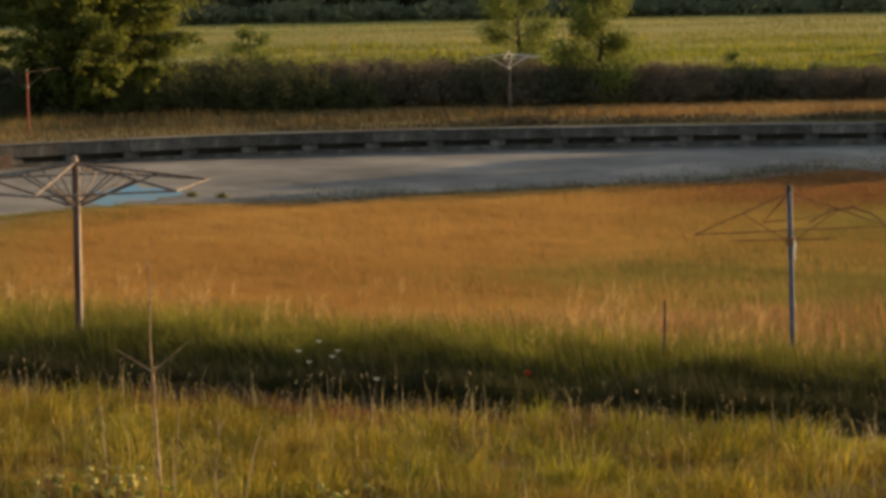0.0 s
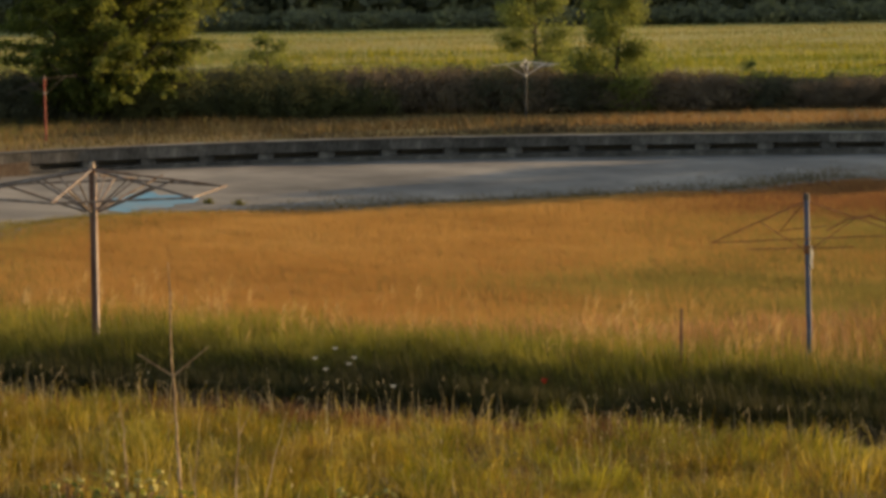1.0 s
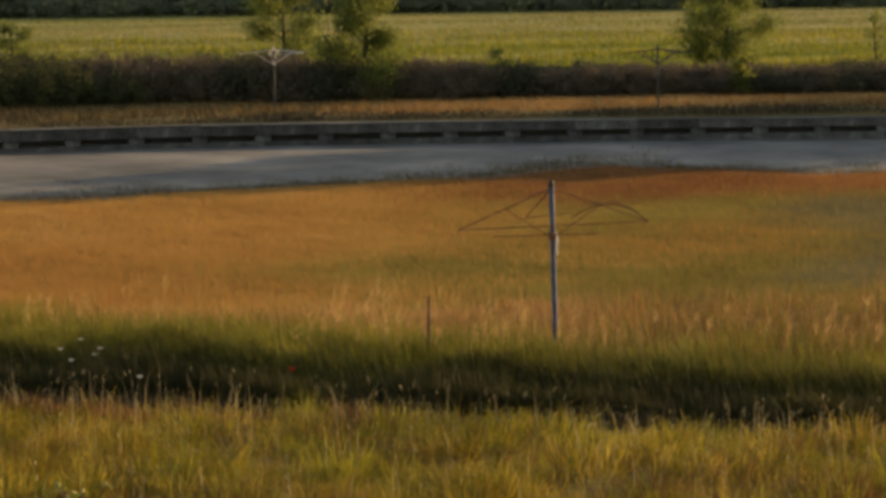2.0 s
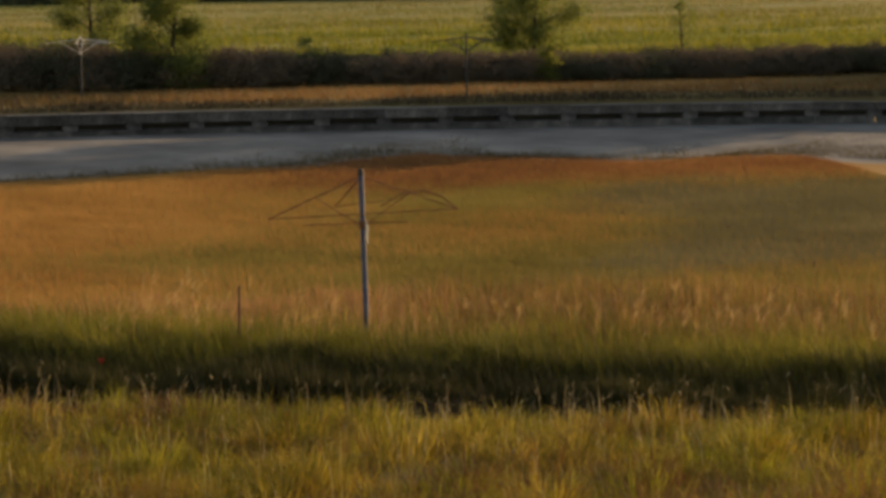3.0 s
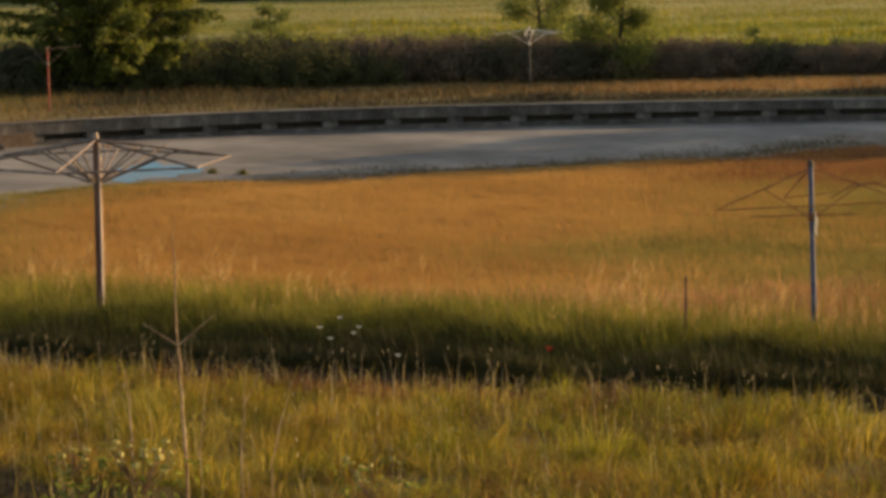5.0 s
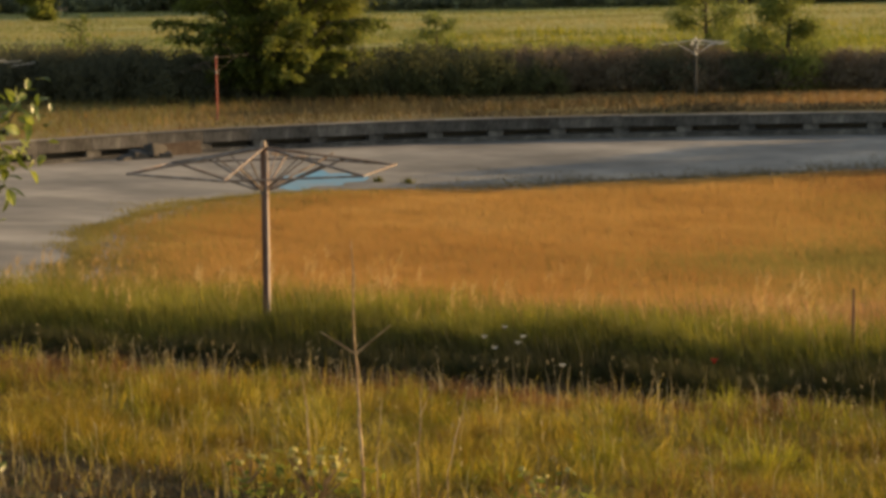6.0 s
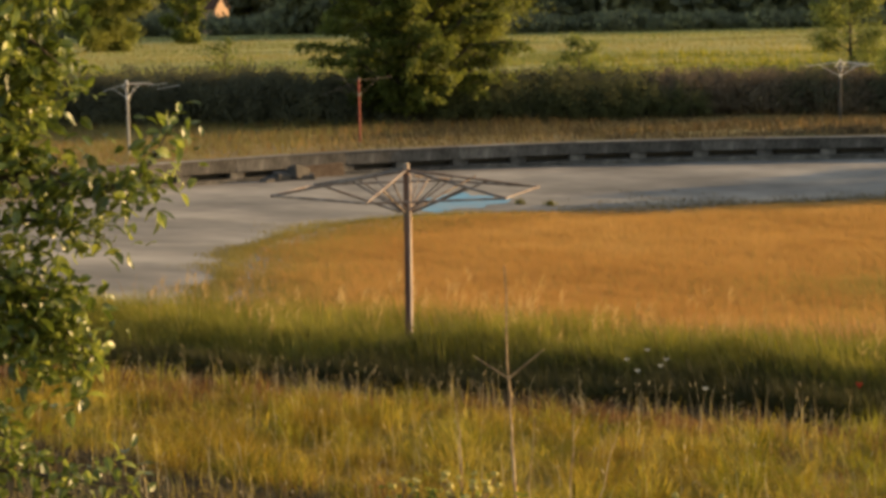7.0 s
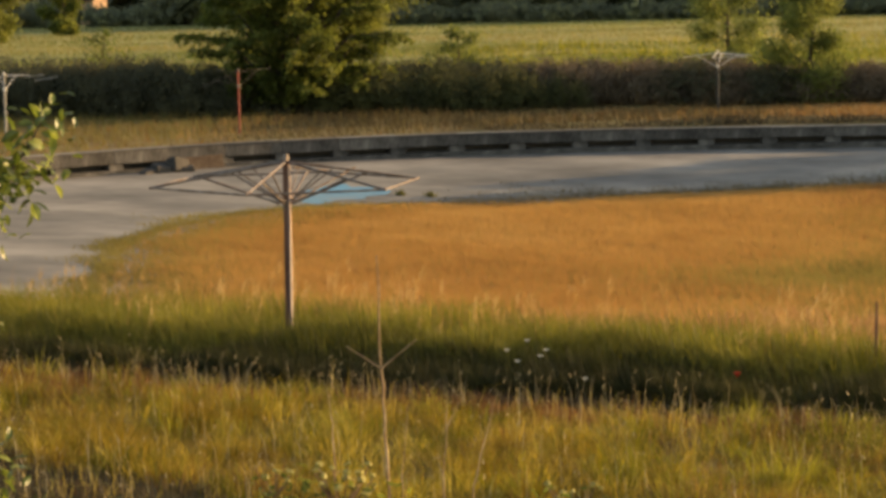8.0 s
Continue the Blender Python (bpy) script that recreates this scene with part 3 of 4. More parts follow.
grass("strip_light_grass", x[lit], y[lit], h[lit], 0.013, "strip_lit", "same strip grass in a sunlit tone along its top", lean=0.35)
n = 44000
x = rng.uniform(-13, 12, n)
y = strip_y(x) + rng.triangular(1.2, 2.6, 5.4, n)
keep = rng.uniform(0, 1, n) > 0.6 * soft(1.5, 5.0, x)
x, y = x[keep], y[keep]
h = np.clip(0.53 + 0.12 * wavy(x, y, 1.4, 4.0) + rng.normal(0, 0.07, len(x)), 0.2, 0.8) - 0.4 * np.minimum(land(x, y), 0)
grass("strip_top_grass", x, y, h, 0.008, "strip_tip", "tips of the tall grass strip, coloured bright for sunlight", lean=0.3)
# near-black blades in the ditch, standing in for the shade at its foot
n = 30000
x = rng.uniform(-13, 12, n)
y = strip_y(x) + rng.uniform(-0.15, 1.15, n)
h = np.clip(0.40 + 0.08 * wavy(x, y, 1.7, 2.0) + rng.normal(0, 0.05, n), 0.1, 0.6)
grass("ditch_weeds", x, y, h, 0.021, "ditch_leaf", "near-black blades standing in for the ditch's shade", lean=0.35)
# paler grass on the terrace behind it
n = 60000
x = rng.uniform(-15, 14, n)
y = strip_y(x) + rng.uniform(2.2, 9.5, n)
keep = rim_share(x, y) > 0.985
x, y = x[keep], y[keep]
h = np.clip(0.35 + 0.08 * wavy(x, y, 1.3, 2.0) + rng.normal(0, 0.07, len(x)), 0.12, 0.7) * (1 - 0.25 * soft(-4, -2, x) * soft(4.6, 3.2, x)) * (1 + 0.28 * soft(4, 6, x))
fresh = rng.uniform(0, 1, len(x)) < 0.15 + 0.75 * soft(-2.0, -5.5, x + 0.3 * (y - 33)) + 0.6 * soft(4.6, 2.4, y - strip_y(x)) + 0.35 * soft(4.0, 6.5, x)
grass("terrace_grass", x[fresh], y[fresh], h[fresh], 0.009, "terrace", "yellowing grass on the terrace by the pool", lean=0.35)
brown = ~fresh & (rng.uniform(0, 1, len(x)) < 0.75 * soft(4.6, 6.0, x + 0.5 * wavy(x, y, 1.2, 6.0)))
tan = ~fresh & ~brown
grass("terrace_dry_grass", x[tan], y[tan], h[tan], 0.009, "tan_grass", "withered tan grass on the terrace by the pool", lean=0.75)
grass("terrace_brown_grass", x[brown], y[brown], h[brown] * 1.12, 0.010, "bank_grass", "tall brown withered grass on the terrace", lean=0.95)
x, y = x[::90] + 0.05, y[::90]
h = rng.uniform(0.5, 0.85, len(x))
grass("terrace_stalks", x, y, h, 0.006, "tan_grass", "tan seed stalks on the terrace", lean=0.2)

# feathery plumes standing out of it, in loose groups
cx = rng.uniform(-8.5, 10.5, 40)
cy = strip_y(cx) + rng.uniform(2.2, 5.6, 40)
pick = rng.integers(0, 40, 240)
x, y = cx[pick] + rng.normal(0, 0.28, 240), cy[pick] + rng.normal(0, 0.35, 240)
h = rng.uniform(0.45, 0.86, len(x))
grass("plume_stalks", x, y, h, 0.006, "tan_grass", "thin stalks of feathery grass", lean=0.06, drift=(0.05, 0), droop=0)
px, py, pz = (np.repeat(q, 14) for q in (x + 0.04, y, land(x, y) + h * 0.9))
pz = pz + rng.uniform(-0.12, 0.06, len(px))
grass("plumes", px + rng.normal(0, 0.014, len(px)), py, rng.uniform(0.06, 0.17, len(px)), 0.006, "plume", "pale feathery grass plumes", z=pz, lean=0.8, drift=(0.55, 0), droop=0.6)

# the dry meadow that has taken over the pool
MEADOW = [(-10.2, 45.0), (-11.0, 50), (-11.5, 54.5), (-10.9, 58.2), (-9.4, 61.4), (-6.7, 62.7), (-4.0, 63.3), (-1.5, 64.7), (1.3, 65.8), (4.3, 66.6), (7.2, 67.6), (9.2, 69.0), (11.3, 69.5), (13.2, 68.4),
          (15.5, 67.3), (17.5, 66.5), (20.5, 66.9), (25, 62), (28, 54), (27, 46), (22, 38.6), (10, 35.2), (0, 36.4), (-6.5, 39.6), (-9.6, 42.0)]
mead, _ = closed_curve(MEADOW, 400)
MC = np.array([6.0, 52.0])
ma = np.mod(np.arctan2(mead[:, 1] - MC[1], mead[:, 0] - MC[0]), 2 * np.pi)
mo = np.argsort(ma)
ma, mr = ma[mo], np.linalg.norm(mead - MC, axis=1)[mo]
# matted dead grass under it
tv = [MC]
for s in np.linspace(0.1, 0.925, 24):
    w = s + (0.012 * wavy(mead[:, 0], mead[:, 1], 1.3) if s > 0.9 else 0)
    tv += list(MC + (mead - MC) * (w[:, None] if np.ndim(w) else w))
tv = np.array(tv)
tf = [(0, 1 + (a + 1) % 400, 1 + a) for a in range(400)]
for r in range(23):
    for a in range(400):
        q = [1 + r * 400 + a, 1 + (r + 1) * 400 + a, 1 + (r + 1) * 400 + (a + 1) % 400, 1 + r * 400 + (a + 1) % 400]
        tf += [(q[0], q[2], q[1]), (q[0], q[3], q[2])]
tz = pool_z(tv[:, 0], tv[:, 1]) + 0.03 + 0.02 * wavy(tv[:, 0], tv[:, 1], 1.7)
tagged(new("meadow_thatch", mesh_of("meadow_thatch", np.column_stack([tv, tz]), tf, M["thatch"], True)), "matted dead grass on the pool floor", "grass", kind="stuff")
n = 620000
x, y = rng.uniform(-14, 21, n), rng.uniform(34.5, 70, n)
dx, dy = x - MC[0], y - MC[1]
share = np.hypot(dx, dy) / np.interp(np.mod(np.arctan2(dy, dx), 2 * np.pi), ma, mr, period=2 * np.pi)
edge = share + 0.016 * wavy(x, y, 0.9, 3.0) + 0.010 * wavy(x, y, 3.1, 1.0) + np.abs(rng.normal(0, 0.034, n))
keep = (edge < 1.0) & (np.abs(x) < 0.335 * y + 1.5)
x, y, edge = x[keep], y[keep], edge[keep]
h = np.clip(0.21 + 0.04 * wavy(x, y, 0.7, 6.0) + rng.normal(0, 0.025, len(x)), 0.08, 0.4) * (0.5 + 0.5 * soft(1.0, 0.92, edge))
olive = 0.08 + 1.05 * soft(0, 9, x + 0.25 * (52 - y)) * soft(65, 60, y) * (0.7 + 0.3 * wavy(x, y, 0.3, 1.0)) + 0.5 * np.exp(-((x - 3.0) / 3.2) ** 2 - ((y - 47.5) / 2.2) ** 2) + 0.60 * soft(0.80, 0.99, edge) * soft(-4, -9, x)
pick = rng.uniform(0, 1, len(x)) < olive
grey = rng.uniform(0, 1, len(x)) < 0.85 * soft(-1.0, 2.5, x - 10.3 - 0.25 * (y - 46) + 1.2 * wavy(x, y, 0.35, 5.0)) * soft(62, 57, y + 2 * wavy(x, y, 0.3, 2.0)) * soft(41, 45, y)
red = ~grey & (rng.uniform(0, 1, len(x)) < 0.85 * soft(58.5, 63.5, y + 1.2 * wavy(x, y, 0.5, 2.0)) * soft(3, 9, x))
grass("pool_meadow_red", x[red], y[red], h[red], 0.016, "russet_meadow", "reddish withered grass along the meadow's far edge", z=pool_z(x[red], y[red]), lean=0.22, face=-35, far=True)
for sel, nm, mat, lab in ((~pick & ~grey & ~red, "pool_meadow", "dry_grass", "dry orange-brown grass filling the drained pool"), (pick & ~grey & ~red, "pool_meadow_olive", "olive_grass", "olive green grass among the dry meadow"),
                          (grey, "pool_meadow_grey", "sage", "greyish olive grass at the eastern end of the meadow")):
    grass(nm, x[sel], y[sel], h[sel], 0.016, mat, lab, z=pool_z(x[sel], y[sel]), lean=0.22, face=-35, far=True)

# a fringe where the meadow ends on bare concrete: straw to the west, dark weeds along the far side
n = 120000
u = rng.integers(0, 400, n)
west = mead[u, 0] + rng.normal(0, 1.2, n) < -6.5
far_side = soft(-6, -1, mead[u, 0])
s = 0.985 + np.abs(rng.normal(0, 1, n)) * (0.024 + 0.075 * far_side) * (0.7 + 0.7 * np.maximum(wavy(mead[u, 0], mead[u, 1], 0.8, 2.0), -0.6))
p = MC + (mead[u] - MC) * s[:, None] + rng.normal(0, 0.12, (n, 2))
keep = (rim_share(p[:, 0], p[:, 1]) < 0.975) & (np.abs(p[:, 0]) < 0.36 * p[:, 1])
p, west = p[keep], west[keep]
h = np.clip(rng.normal(0.07, 0.04, len(p)), 0.02, 0.22)
for sel, nm, mat, lab in ((west & (h < 0.15), "pool_fringe_olive", "olive_grass", "sparse olive grass round the meadow"), (west & (h >= 0.15), "pool_fringe_straw", "terrace", "sparse yellow grass round the meadow"), (~west, "pool_fringe", "dark_fringe", "dark low weeds in the cracks along the meadow")):
    q = p[sel]
    grass(nm, q[:, 0], q[:, 1], h[sel], 0.018, mat, lab, z=pool_z(q[:, 0], q[:, 1]), lean=0.4, far=True)

# the far bank between the wall and the hedge
n = 90000
x, y = rng.uniform(-31, 31, n), rng.uniform(60, 90, n)
keep = (rim_share(x, y) > 1.03) & (np.abs(x) < 0.36 * y)
x, y = x[keep], y[keep]
h = np.clip(0.26 + 0.10 * wavy(x, y, 0.6, 3.0) + rng.normal(0, 0.06, len(x)), 0.06, 0.6) * soft(1.0, 1.10, rim_share(x, y)) * (1 - 0.65 * soft(82.0, 85.5, y) * soft(-9, -5, x)) + 0.04
fresh = rng.uniform(0, 1, len(x)) < 0.65 * soft(-11, -14.5, x) + 0.05
dull = ~fresh & (rng.uniform(0, 1, len(x)) < 1.1 * soft(-14.5, -11, x) * soft(7, 0, x + 1.5 * wavy(x, y, 0.4, 3.0)) * (0.9 + 0.3 * wavy(x, y, 0.5, 1.0)))
grass("bank_brown_weeds", x[dull], y[dull], h[dull] * 1.15, 0.022, "bank_shade_weeds", "brown bank weeds, darkened for the shade below the bushes", lean=0.55, far=True)
fresh_or_dull = fresh | dull
grass("bank_grass", x[~fresh_or_dull], y[~fresh_or_dull], h[~fresh_or_dull], 0.022, "bank_grass", "dry brown grass on the bank behind the wall", lean=0.55, far=True)
grass("bank_fresh_grass", x[fresh], y[fresh], h[fresh] * 1.1, 0.022, "olive_grass", "olive grass on the bank behind the wall", lean=0.55, far=True)

# low weeds along the back of the wall, their dark colour painting its shade
n = 32000
u = rng.integers(0, RIM_N, n)
x = rim[u, 0] + outw[u, 0] * (o := 0.45 + 1.3 * rng.beta(1, 2.2, n)) + rng.normal(0, 0.2, n)
y = rim[u, 1] + outw[u, 1] * o + rng.normal(0, 0.1, n)
keep = (y > 68) & (x > -6 + 3 * wavy(x, y, 0.4)) & (rim_share(x, y) > 1.02)
x, y = x[keep], y[keep]
grass("wall_weeds", x, y, np.clip(0.08 + 0.05 * soft(3, 14, x) + 0.08 * wavy(x, y, 0.5, 2.0) + rng.normal(0, 0.03, len(x)), 0.03, 0.45), 0.03, "ditch_leaf", "withered weeds behind the wall, darkened for the shade there", lean=0.4)

# the wide field beyond the hedge
x, y = wedge(190000, 93, 330, 4, even=True)
h = 0.27 + 0.17 * wavy(x, y, 0.12, 2.0) + rng.uniform(-0.07, 0.08, len(x))
pale = rng.uniform(0, 1, len(x)) < 0.06 + 0.95 * soft(125, 200, y + 25 * wavy(x, y, 0.04, 1.0)) * (0.75 + 0.4 * wavy(x, y, 0.03, 4.0))
for nm, sel, mat, lab in (("field_grass", ~pale, "field_grass", "sunlit yellow-green field grass"), ("field_dry_grass", pale, "hay", "pale ripe grass in the far field")):
    grass(nm, x[sel], y[sel], np.clip(h[sel], 0.1, 1), 0.00021 * y[sel], mat, lab, lean=0.25, face=-35, far=True)
x, y = wedge(50000, 97, 180, 4, even=True)
keep = (x > -12 + 3 * wavy(x, y, 0.1)) & (wavy(x, y, 0.25, 7.0) > 0.05)
x, y = x[keep], y[keep]
grass("field_crop", x, y, rng.uniform(0.3, 0.75, len(x)), 0.0004 * y, "green_grass", "lush green crop growing in the field", lean=0.5, far=True)

# ---------------------------------------------------------------- hedge, shrubs and trees


def shrub(seed, mat, wide, tall, n, size):
    """A leafy bush: bent stems from one root and leaves gathered in clumps."""
    global rng
    keep_rng, rng = rng, np.random.default_rng(seed)
    ob = thing("shrub", Matrix(), "", "shrub")
    for _ in range(3):
        a, r = rng.uniform(0, 6.28), rng.uniform(0.1, 0.42) * wide
        t = Vector((math.cos(a) * r, math.sin(a) * r, tall * rng.uniform(0.5, 0.85)))
        part("stem", tube(bmesh.new(), [(0, 0, -0.15), t * 0.5 + Vector((0, 0, 0.1)), t], [0.035, 0.022, 0.008], 5), M["bark"], ob)
    c = rng.normal(size=(60, 3))
    c /= np.linalg.norm(c, axis=1)[:, None]
    c *= rng.uniform(0.35, 1.0, (60, 1)) ** 0.5 * np.array([wide / 2, wide / 2, tall / 2])
    c[:, 2] += tall * 0.48
    p = c[rng.integers(0, 60, n)] + rng.normal(0, 0.17, (n, 3))
    p = p[p[:, 2] > 0.03]
    part("foliage", leaf_cloud("foliage", p, size, M[mat]), None, ob)
    rng = keep_rng
    return ob


kinds = [shrub(31 + k, mt, 2.5, 1.45, 5600, 0.095) for k, mt in enumerate(["hedge_leaf", "hedge_leaf", "brown_leaf", "hedge_leaf", "bush_leaf"])]
r2 = random.Random(5)
for row in range(2):
    xx = -33.0 + row * 0.5
    while xx < 34:
        yy = 87.9 + row * 1.3 + r2.uniform(-0.4, 0.4) + (-1.8 if xx < -12 else 0.0)
        brown = xx > -4.5 and r2.random() < 0.75
        src = kinds[2] if brown else kinds[(0, 1, 3)[r2.randrange(3)]]
        tall = 1.0 + 0.24 * float(soft(-10, -18, np.array(xx))) - 0.24 * float(soft(4, 14, np.array(xx))) + r2.uniform(-0.05, 0.05) - (0.12 if brown else 0.10) * float(soft(2, 5, np.array(xx)))
        m = pose(xx, yy, float(land(xx, yy)), 0, 0, r2.uniform(0, 360)) @ Matrix.Diagonal((1, 1, tall, 1))
        if src.location.length == 0:
            src.matrix_basis = m
            o = src
        else:
            o = copy_thing(src, m)
        o.scale = (1, 1, tall)
        tagged(o, "brownish leafless-looking hedge bush" if brown else "dark green hedge bush in its own shade", "shrub", "hedge bushes")
        xx += r2.uniform(1.0, 1.5)
# bushes round the foot of the broad tree
for xx, yy in ((-15.0, 86.4), (-13.6, 86.6), (-12.2, 86.8), (-10.6, 86.5), (-16.2, 86.2)):
    o = copy_thing(kinds[(0, 1, 3)[r2.randrange(3)]], pose(xx, yy, float(land(xx, yy)), 0, 0, r2.uniform(0, 360)))
    s = r2.uniform(0.8, 1.0)
    o.scale = (1, 1, s)
    tagged(o, "dark green hedge bush below the broad tree", "shrub", "hedge bushes")
# rough green bushes standing out in front of the hedge
for q, (xx, yy, tall, wide) in enumerate([(-10.4, 84.9, 0.95, 0.9), (-9.2, 85.2, 1.08, 1.0), (-8.0, 85.5, 0.95, 1.0), (-6.9, 85.7, 1.12, 0.95), (-5.7, 86.0, 0.92, 1.0), (-4.6, 86.3, 1.0, 0.85), (-2.9, 86.7, 0.8, 0.8)]):
    m = pose(xx, yy, float(land(xx, yy)), 0, 0, r2.uniform(0, 360)) @ Matrix.Diagonal((wide, wide, tall, 1))
    if q == 0:
        o = kinds[4]
        o.matrix_basis = m
    else:
        o = copy_thing(kinds[4], m)
    tagged(o, "rough green bush in front of the hedge", "shrub", "hedge bushes")


def tree(x, y, tall, wide, low, n, size, seed, mat="tree_leaf", label="", limbs=14, name="tree", lop=0.0, group="", clump=0.20):
    """A tapered trunk, limbs, and a crown of leaves in clumps round the limbs' ends. low: where the crown begins."""
    global rng
    keep_rng, rng = rng, np.random.default_rng(seed)
    ob = thing(name, pose(x, y, float(land(x, y))), label, "tree", group)
    bm = bmesh.new()
    r0 = 0.011 * tall + 0.02
    bend = rng.normal(0, 0.03, 2) * tall
    tube(bm, [(0, 0, -0.3), (bend[0] * 0.3, bend[1] * 0.3, tall * 0.3), (bend[0], bend[1], tall * 0.65), (bend[0] * 1.2, bend[1], tall * 0.92)], [r0 * 1.3, r0, r0 * 0.6, r0 * 0.15], 8)
    ends = []
    for q in range(limbs):
        f = (q + 0.5) / limbs
        z = low + (tall - low) * f
        reach = wide / 2 * math.sin(math.pi * min(0.16 + 0.80 * f, 1)) ** 0.7 * rng.uniform(0.65, 1.1)
        a = q * 2.4 + rng.uniform(-0.5, 0.5)
        s = Vector((bend[0] * f, bend[1] * f, max(0.15, z - reach * 0.45)))
        e = Vector((math.cos(a) * reach + lop * reach, math.sin(a) * reach, z + rng.uniform(-0.1, 0.15) * tall * 0.3))
        tube(bm, [s, (s + e) / 2 + Vector((0, 0, 0.1 * reach)), e], [r0 * 0.45, r0 * 0.28, r0 * 0.06], 5)
        for g in (0.45, 0.7, 0.88, 1.0):
            ends.append((s.lerp(e, g), clump * reach + 0.12))
    part("trunk", bm, M["bark"], ob)
    k = rng.integers(0, len(ends), n)
    c = np.array([e[0][:] for e in ends])[k]
    sp = np.array([e[1] for e in ends])[k][:, None]
    p = c + rng.normal(size=(n, 3)) * sp * np.array([0.75, 0.75, 0.55])
    p = p[p[:, 2] > 0.05]
    part("crown", leaf_cloud("crown", p, size, M[mat], hang=0.3), None, ob)
    rng = keep_rng
    return ob




def broad_tree(x, y, label):
    """A wide tree on several stems: limbs that end in drooping sprays of leaves, thickest on the west side."""
    global rng
    keep_rng, rng = rng, np.random.default_rng(111)
    ob = thing("tree", pose(x, y, float(land(x, y))), label, "tree")
    feet = [(0.0, 0.0), (0.35, 0.1), (-0.3, 0.15)]
    heads_of = [(0.1, 0.0, 7.2), (1.5, 0.3, 5.6), (-1.4, 0.2, 5.8)]
    for (fx, fy), hd in zip(feet, heads_of):
        t = Vector(hd)
        part("trunk", tube(bmesh.new(), [(fx, fy, -0.3), (fx * 1.2, fy, 0.9), t * 0.5 + Vector((0, 0, 0.3)), t], [0.11, 0.085, 0.05, 0.015], 8), M["bark"], ob)
    pts, aims = [], []
    for q in range(88):
        f = (q + 0.5) / 88
        z = 0.8 + 6.8 * f
        wide = 3.35 * math.sin(math.pi * min(0.30 + 0.66 * f, 1)) ** 0.6
        a = q * 2.39996 + rng.uniform(-0.3, 0.3)
        # low boughs hang on the east side only
        wide *= 0.62 if (z < 2.0 and math.cos(a) < 0) else 1.0
        reach = wide * rng.uniform(0.72, 1.12)
        e = Vector((math.cos(a) * reach + 0.25, math.sin(a) * reach * 0.9, z + rng.uniform(-0.25, 0.35)))
        st = Vector((0.12 * e.x, 0.1 * e.y, max(0.5, z - 0.5 * reach)))
        mid = st.lerp(e, 0.55) + Vector((0, 0, 0.18 * reach))
        part("limb", tube(bmesh.new(), [st, mid, e], [0.055, 0.032, 0.008], 5), M["bark"], ob)
        for k in range(32):
            g = 0.06 + 0.94 * k / 31
            base = st.lerp(mid, g / 0.55) if g < 0.55 else mid.lerp(e, (g - 0.55) / 0.45)
            b = a + rng.normal(0, 0.9)
            tw = Vector((math.cos(b), math.sin(b), rng.normal(-0.05, 0.28))) * (0.28 + 0.30 * rng.random())
            for s in rng.random(25):
                p = base + tw * float(s)
                pts.append((p.x + rng.normal(0, 0.055), p.y + rng.normal(0, 0.055), p.z + rng.normal(0, 0.05) - 0.10 * s * s))
                aims.append((tw.x, tw.y, tw.z - 0.25))
    pts, aims = np.array(pts), np.array(aims)
    aims /= np.linalg.norm(aims, axis=1)[:, None]
    ok = pts[:, 2] > 0.2
    part("crown", leaf_cloud("crown", pts[ok], 0.145, M["tree_leaf"], 1.9, aim=aims[ok]), None, ob)
    rng = keep_rng
    return ob


broad_tree(-12.25, 85.5, "broad green tree with low spreading branches")
tree(-10.4, 88.4, 6.4, 3.6, 2.0, 20000, 0.12, 22, mat="willow_leaf", label="pale tree added for the broad tree's sunlit crown", limbs=20)
tree(2.7, 93.0, 4.8, 2.5, 0.9, 12000, 0.11, 12, mat="young_leaf", label="slender young green tree behind the hedge", limbs=12)
tree(5.2, 87.6, 5.2, 2.5, 0.2, 21000, 0.11, 13, mat="young_leaf", clump=0.26, label="slender young green tree in front of the hedge", limbs=14)
tree(18.8, 92.5, 4.6, 3.4, 0.8, 17000, 0.11, 14, mat="young_leaf", label="young green tree with a rounded crown in the hedge", limbs=14)
tree(24.6, 93.0, 2.6, 0.8, 0.9, 350, 0.13, 15, mat="young_leaf", label="thin sapling in the field edge", limbs=8)
tree(-6.8, 90.3, 2.6, 2.1, 0.7, 2200, 0.12, 16, mat="young_leaf", label="light green bush rising above the hedge", limbs=10)
tree(-19.6, 90.0, 2.8, 2.2, 1.1, 900, 0.12, 17, label="thinly leaved bush with bare branches above the hedge", limbs=14)
tree(9.9, 87.9, 1.7, 0.9, 0.2, 500, 0.12, 18, mat="young_leaf", label="light green shrub in front of the hedge", limbs=8)
tree(18.2, 86.8, 1.3, 0.6, 0.2, 700, 0.12, 19, mat="willow_leaf", label="small yellow-green sapling by the hedge", limbs=6)
tree(-62.0, 232.0, 12.0, 9.5, 0.3, 45000, 0.30, 20, mat="willow_leaf", label="pale green willow-like tree in the field", limbs=24)
tree(-62.2, 268.0, 9.0, 4.2, 0.3, 6000, 0.42, 21, mat="tree_leaf", label="dark conical tree at the field's edge", limbs=16)

# unseen trees beside the pool, added so their long shadows cross its far end
for q, (tx, ty, th) in enumerate([(36.5, 83.8, 8.0), (37.5, 87.0, 8.5), (38.5, 90.2, 8.5), (32.2, 79.6, 4.6)]):
    tree(tx, ty, th, 5.2, 0.2, 5000, 0.35, 80 + q, label="unseen leafy tree shading the pool's far end", limbs=22, group="trees beside the pool")

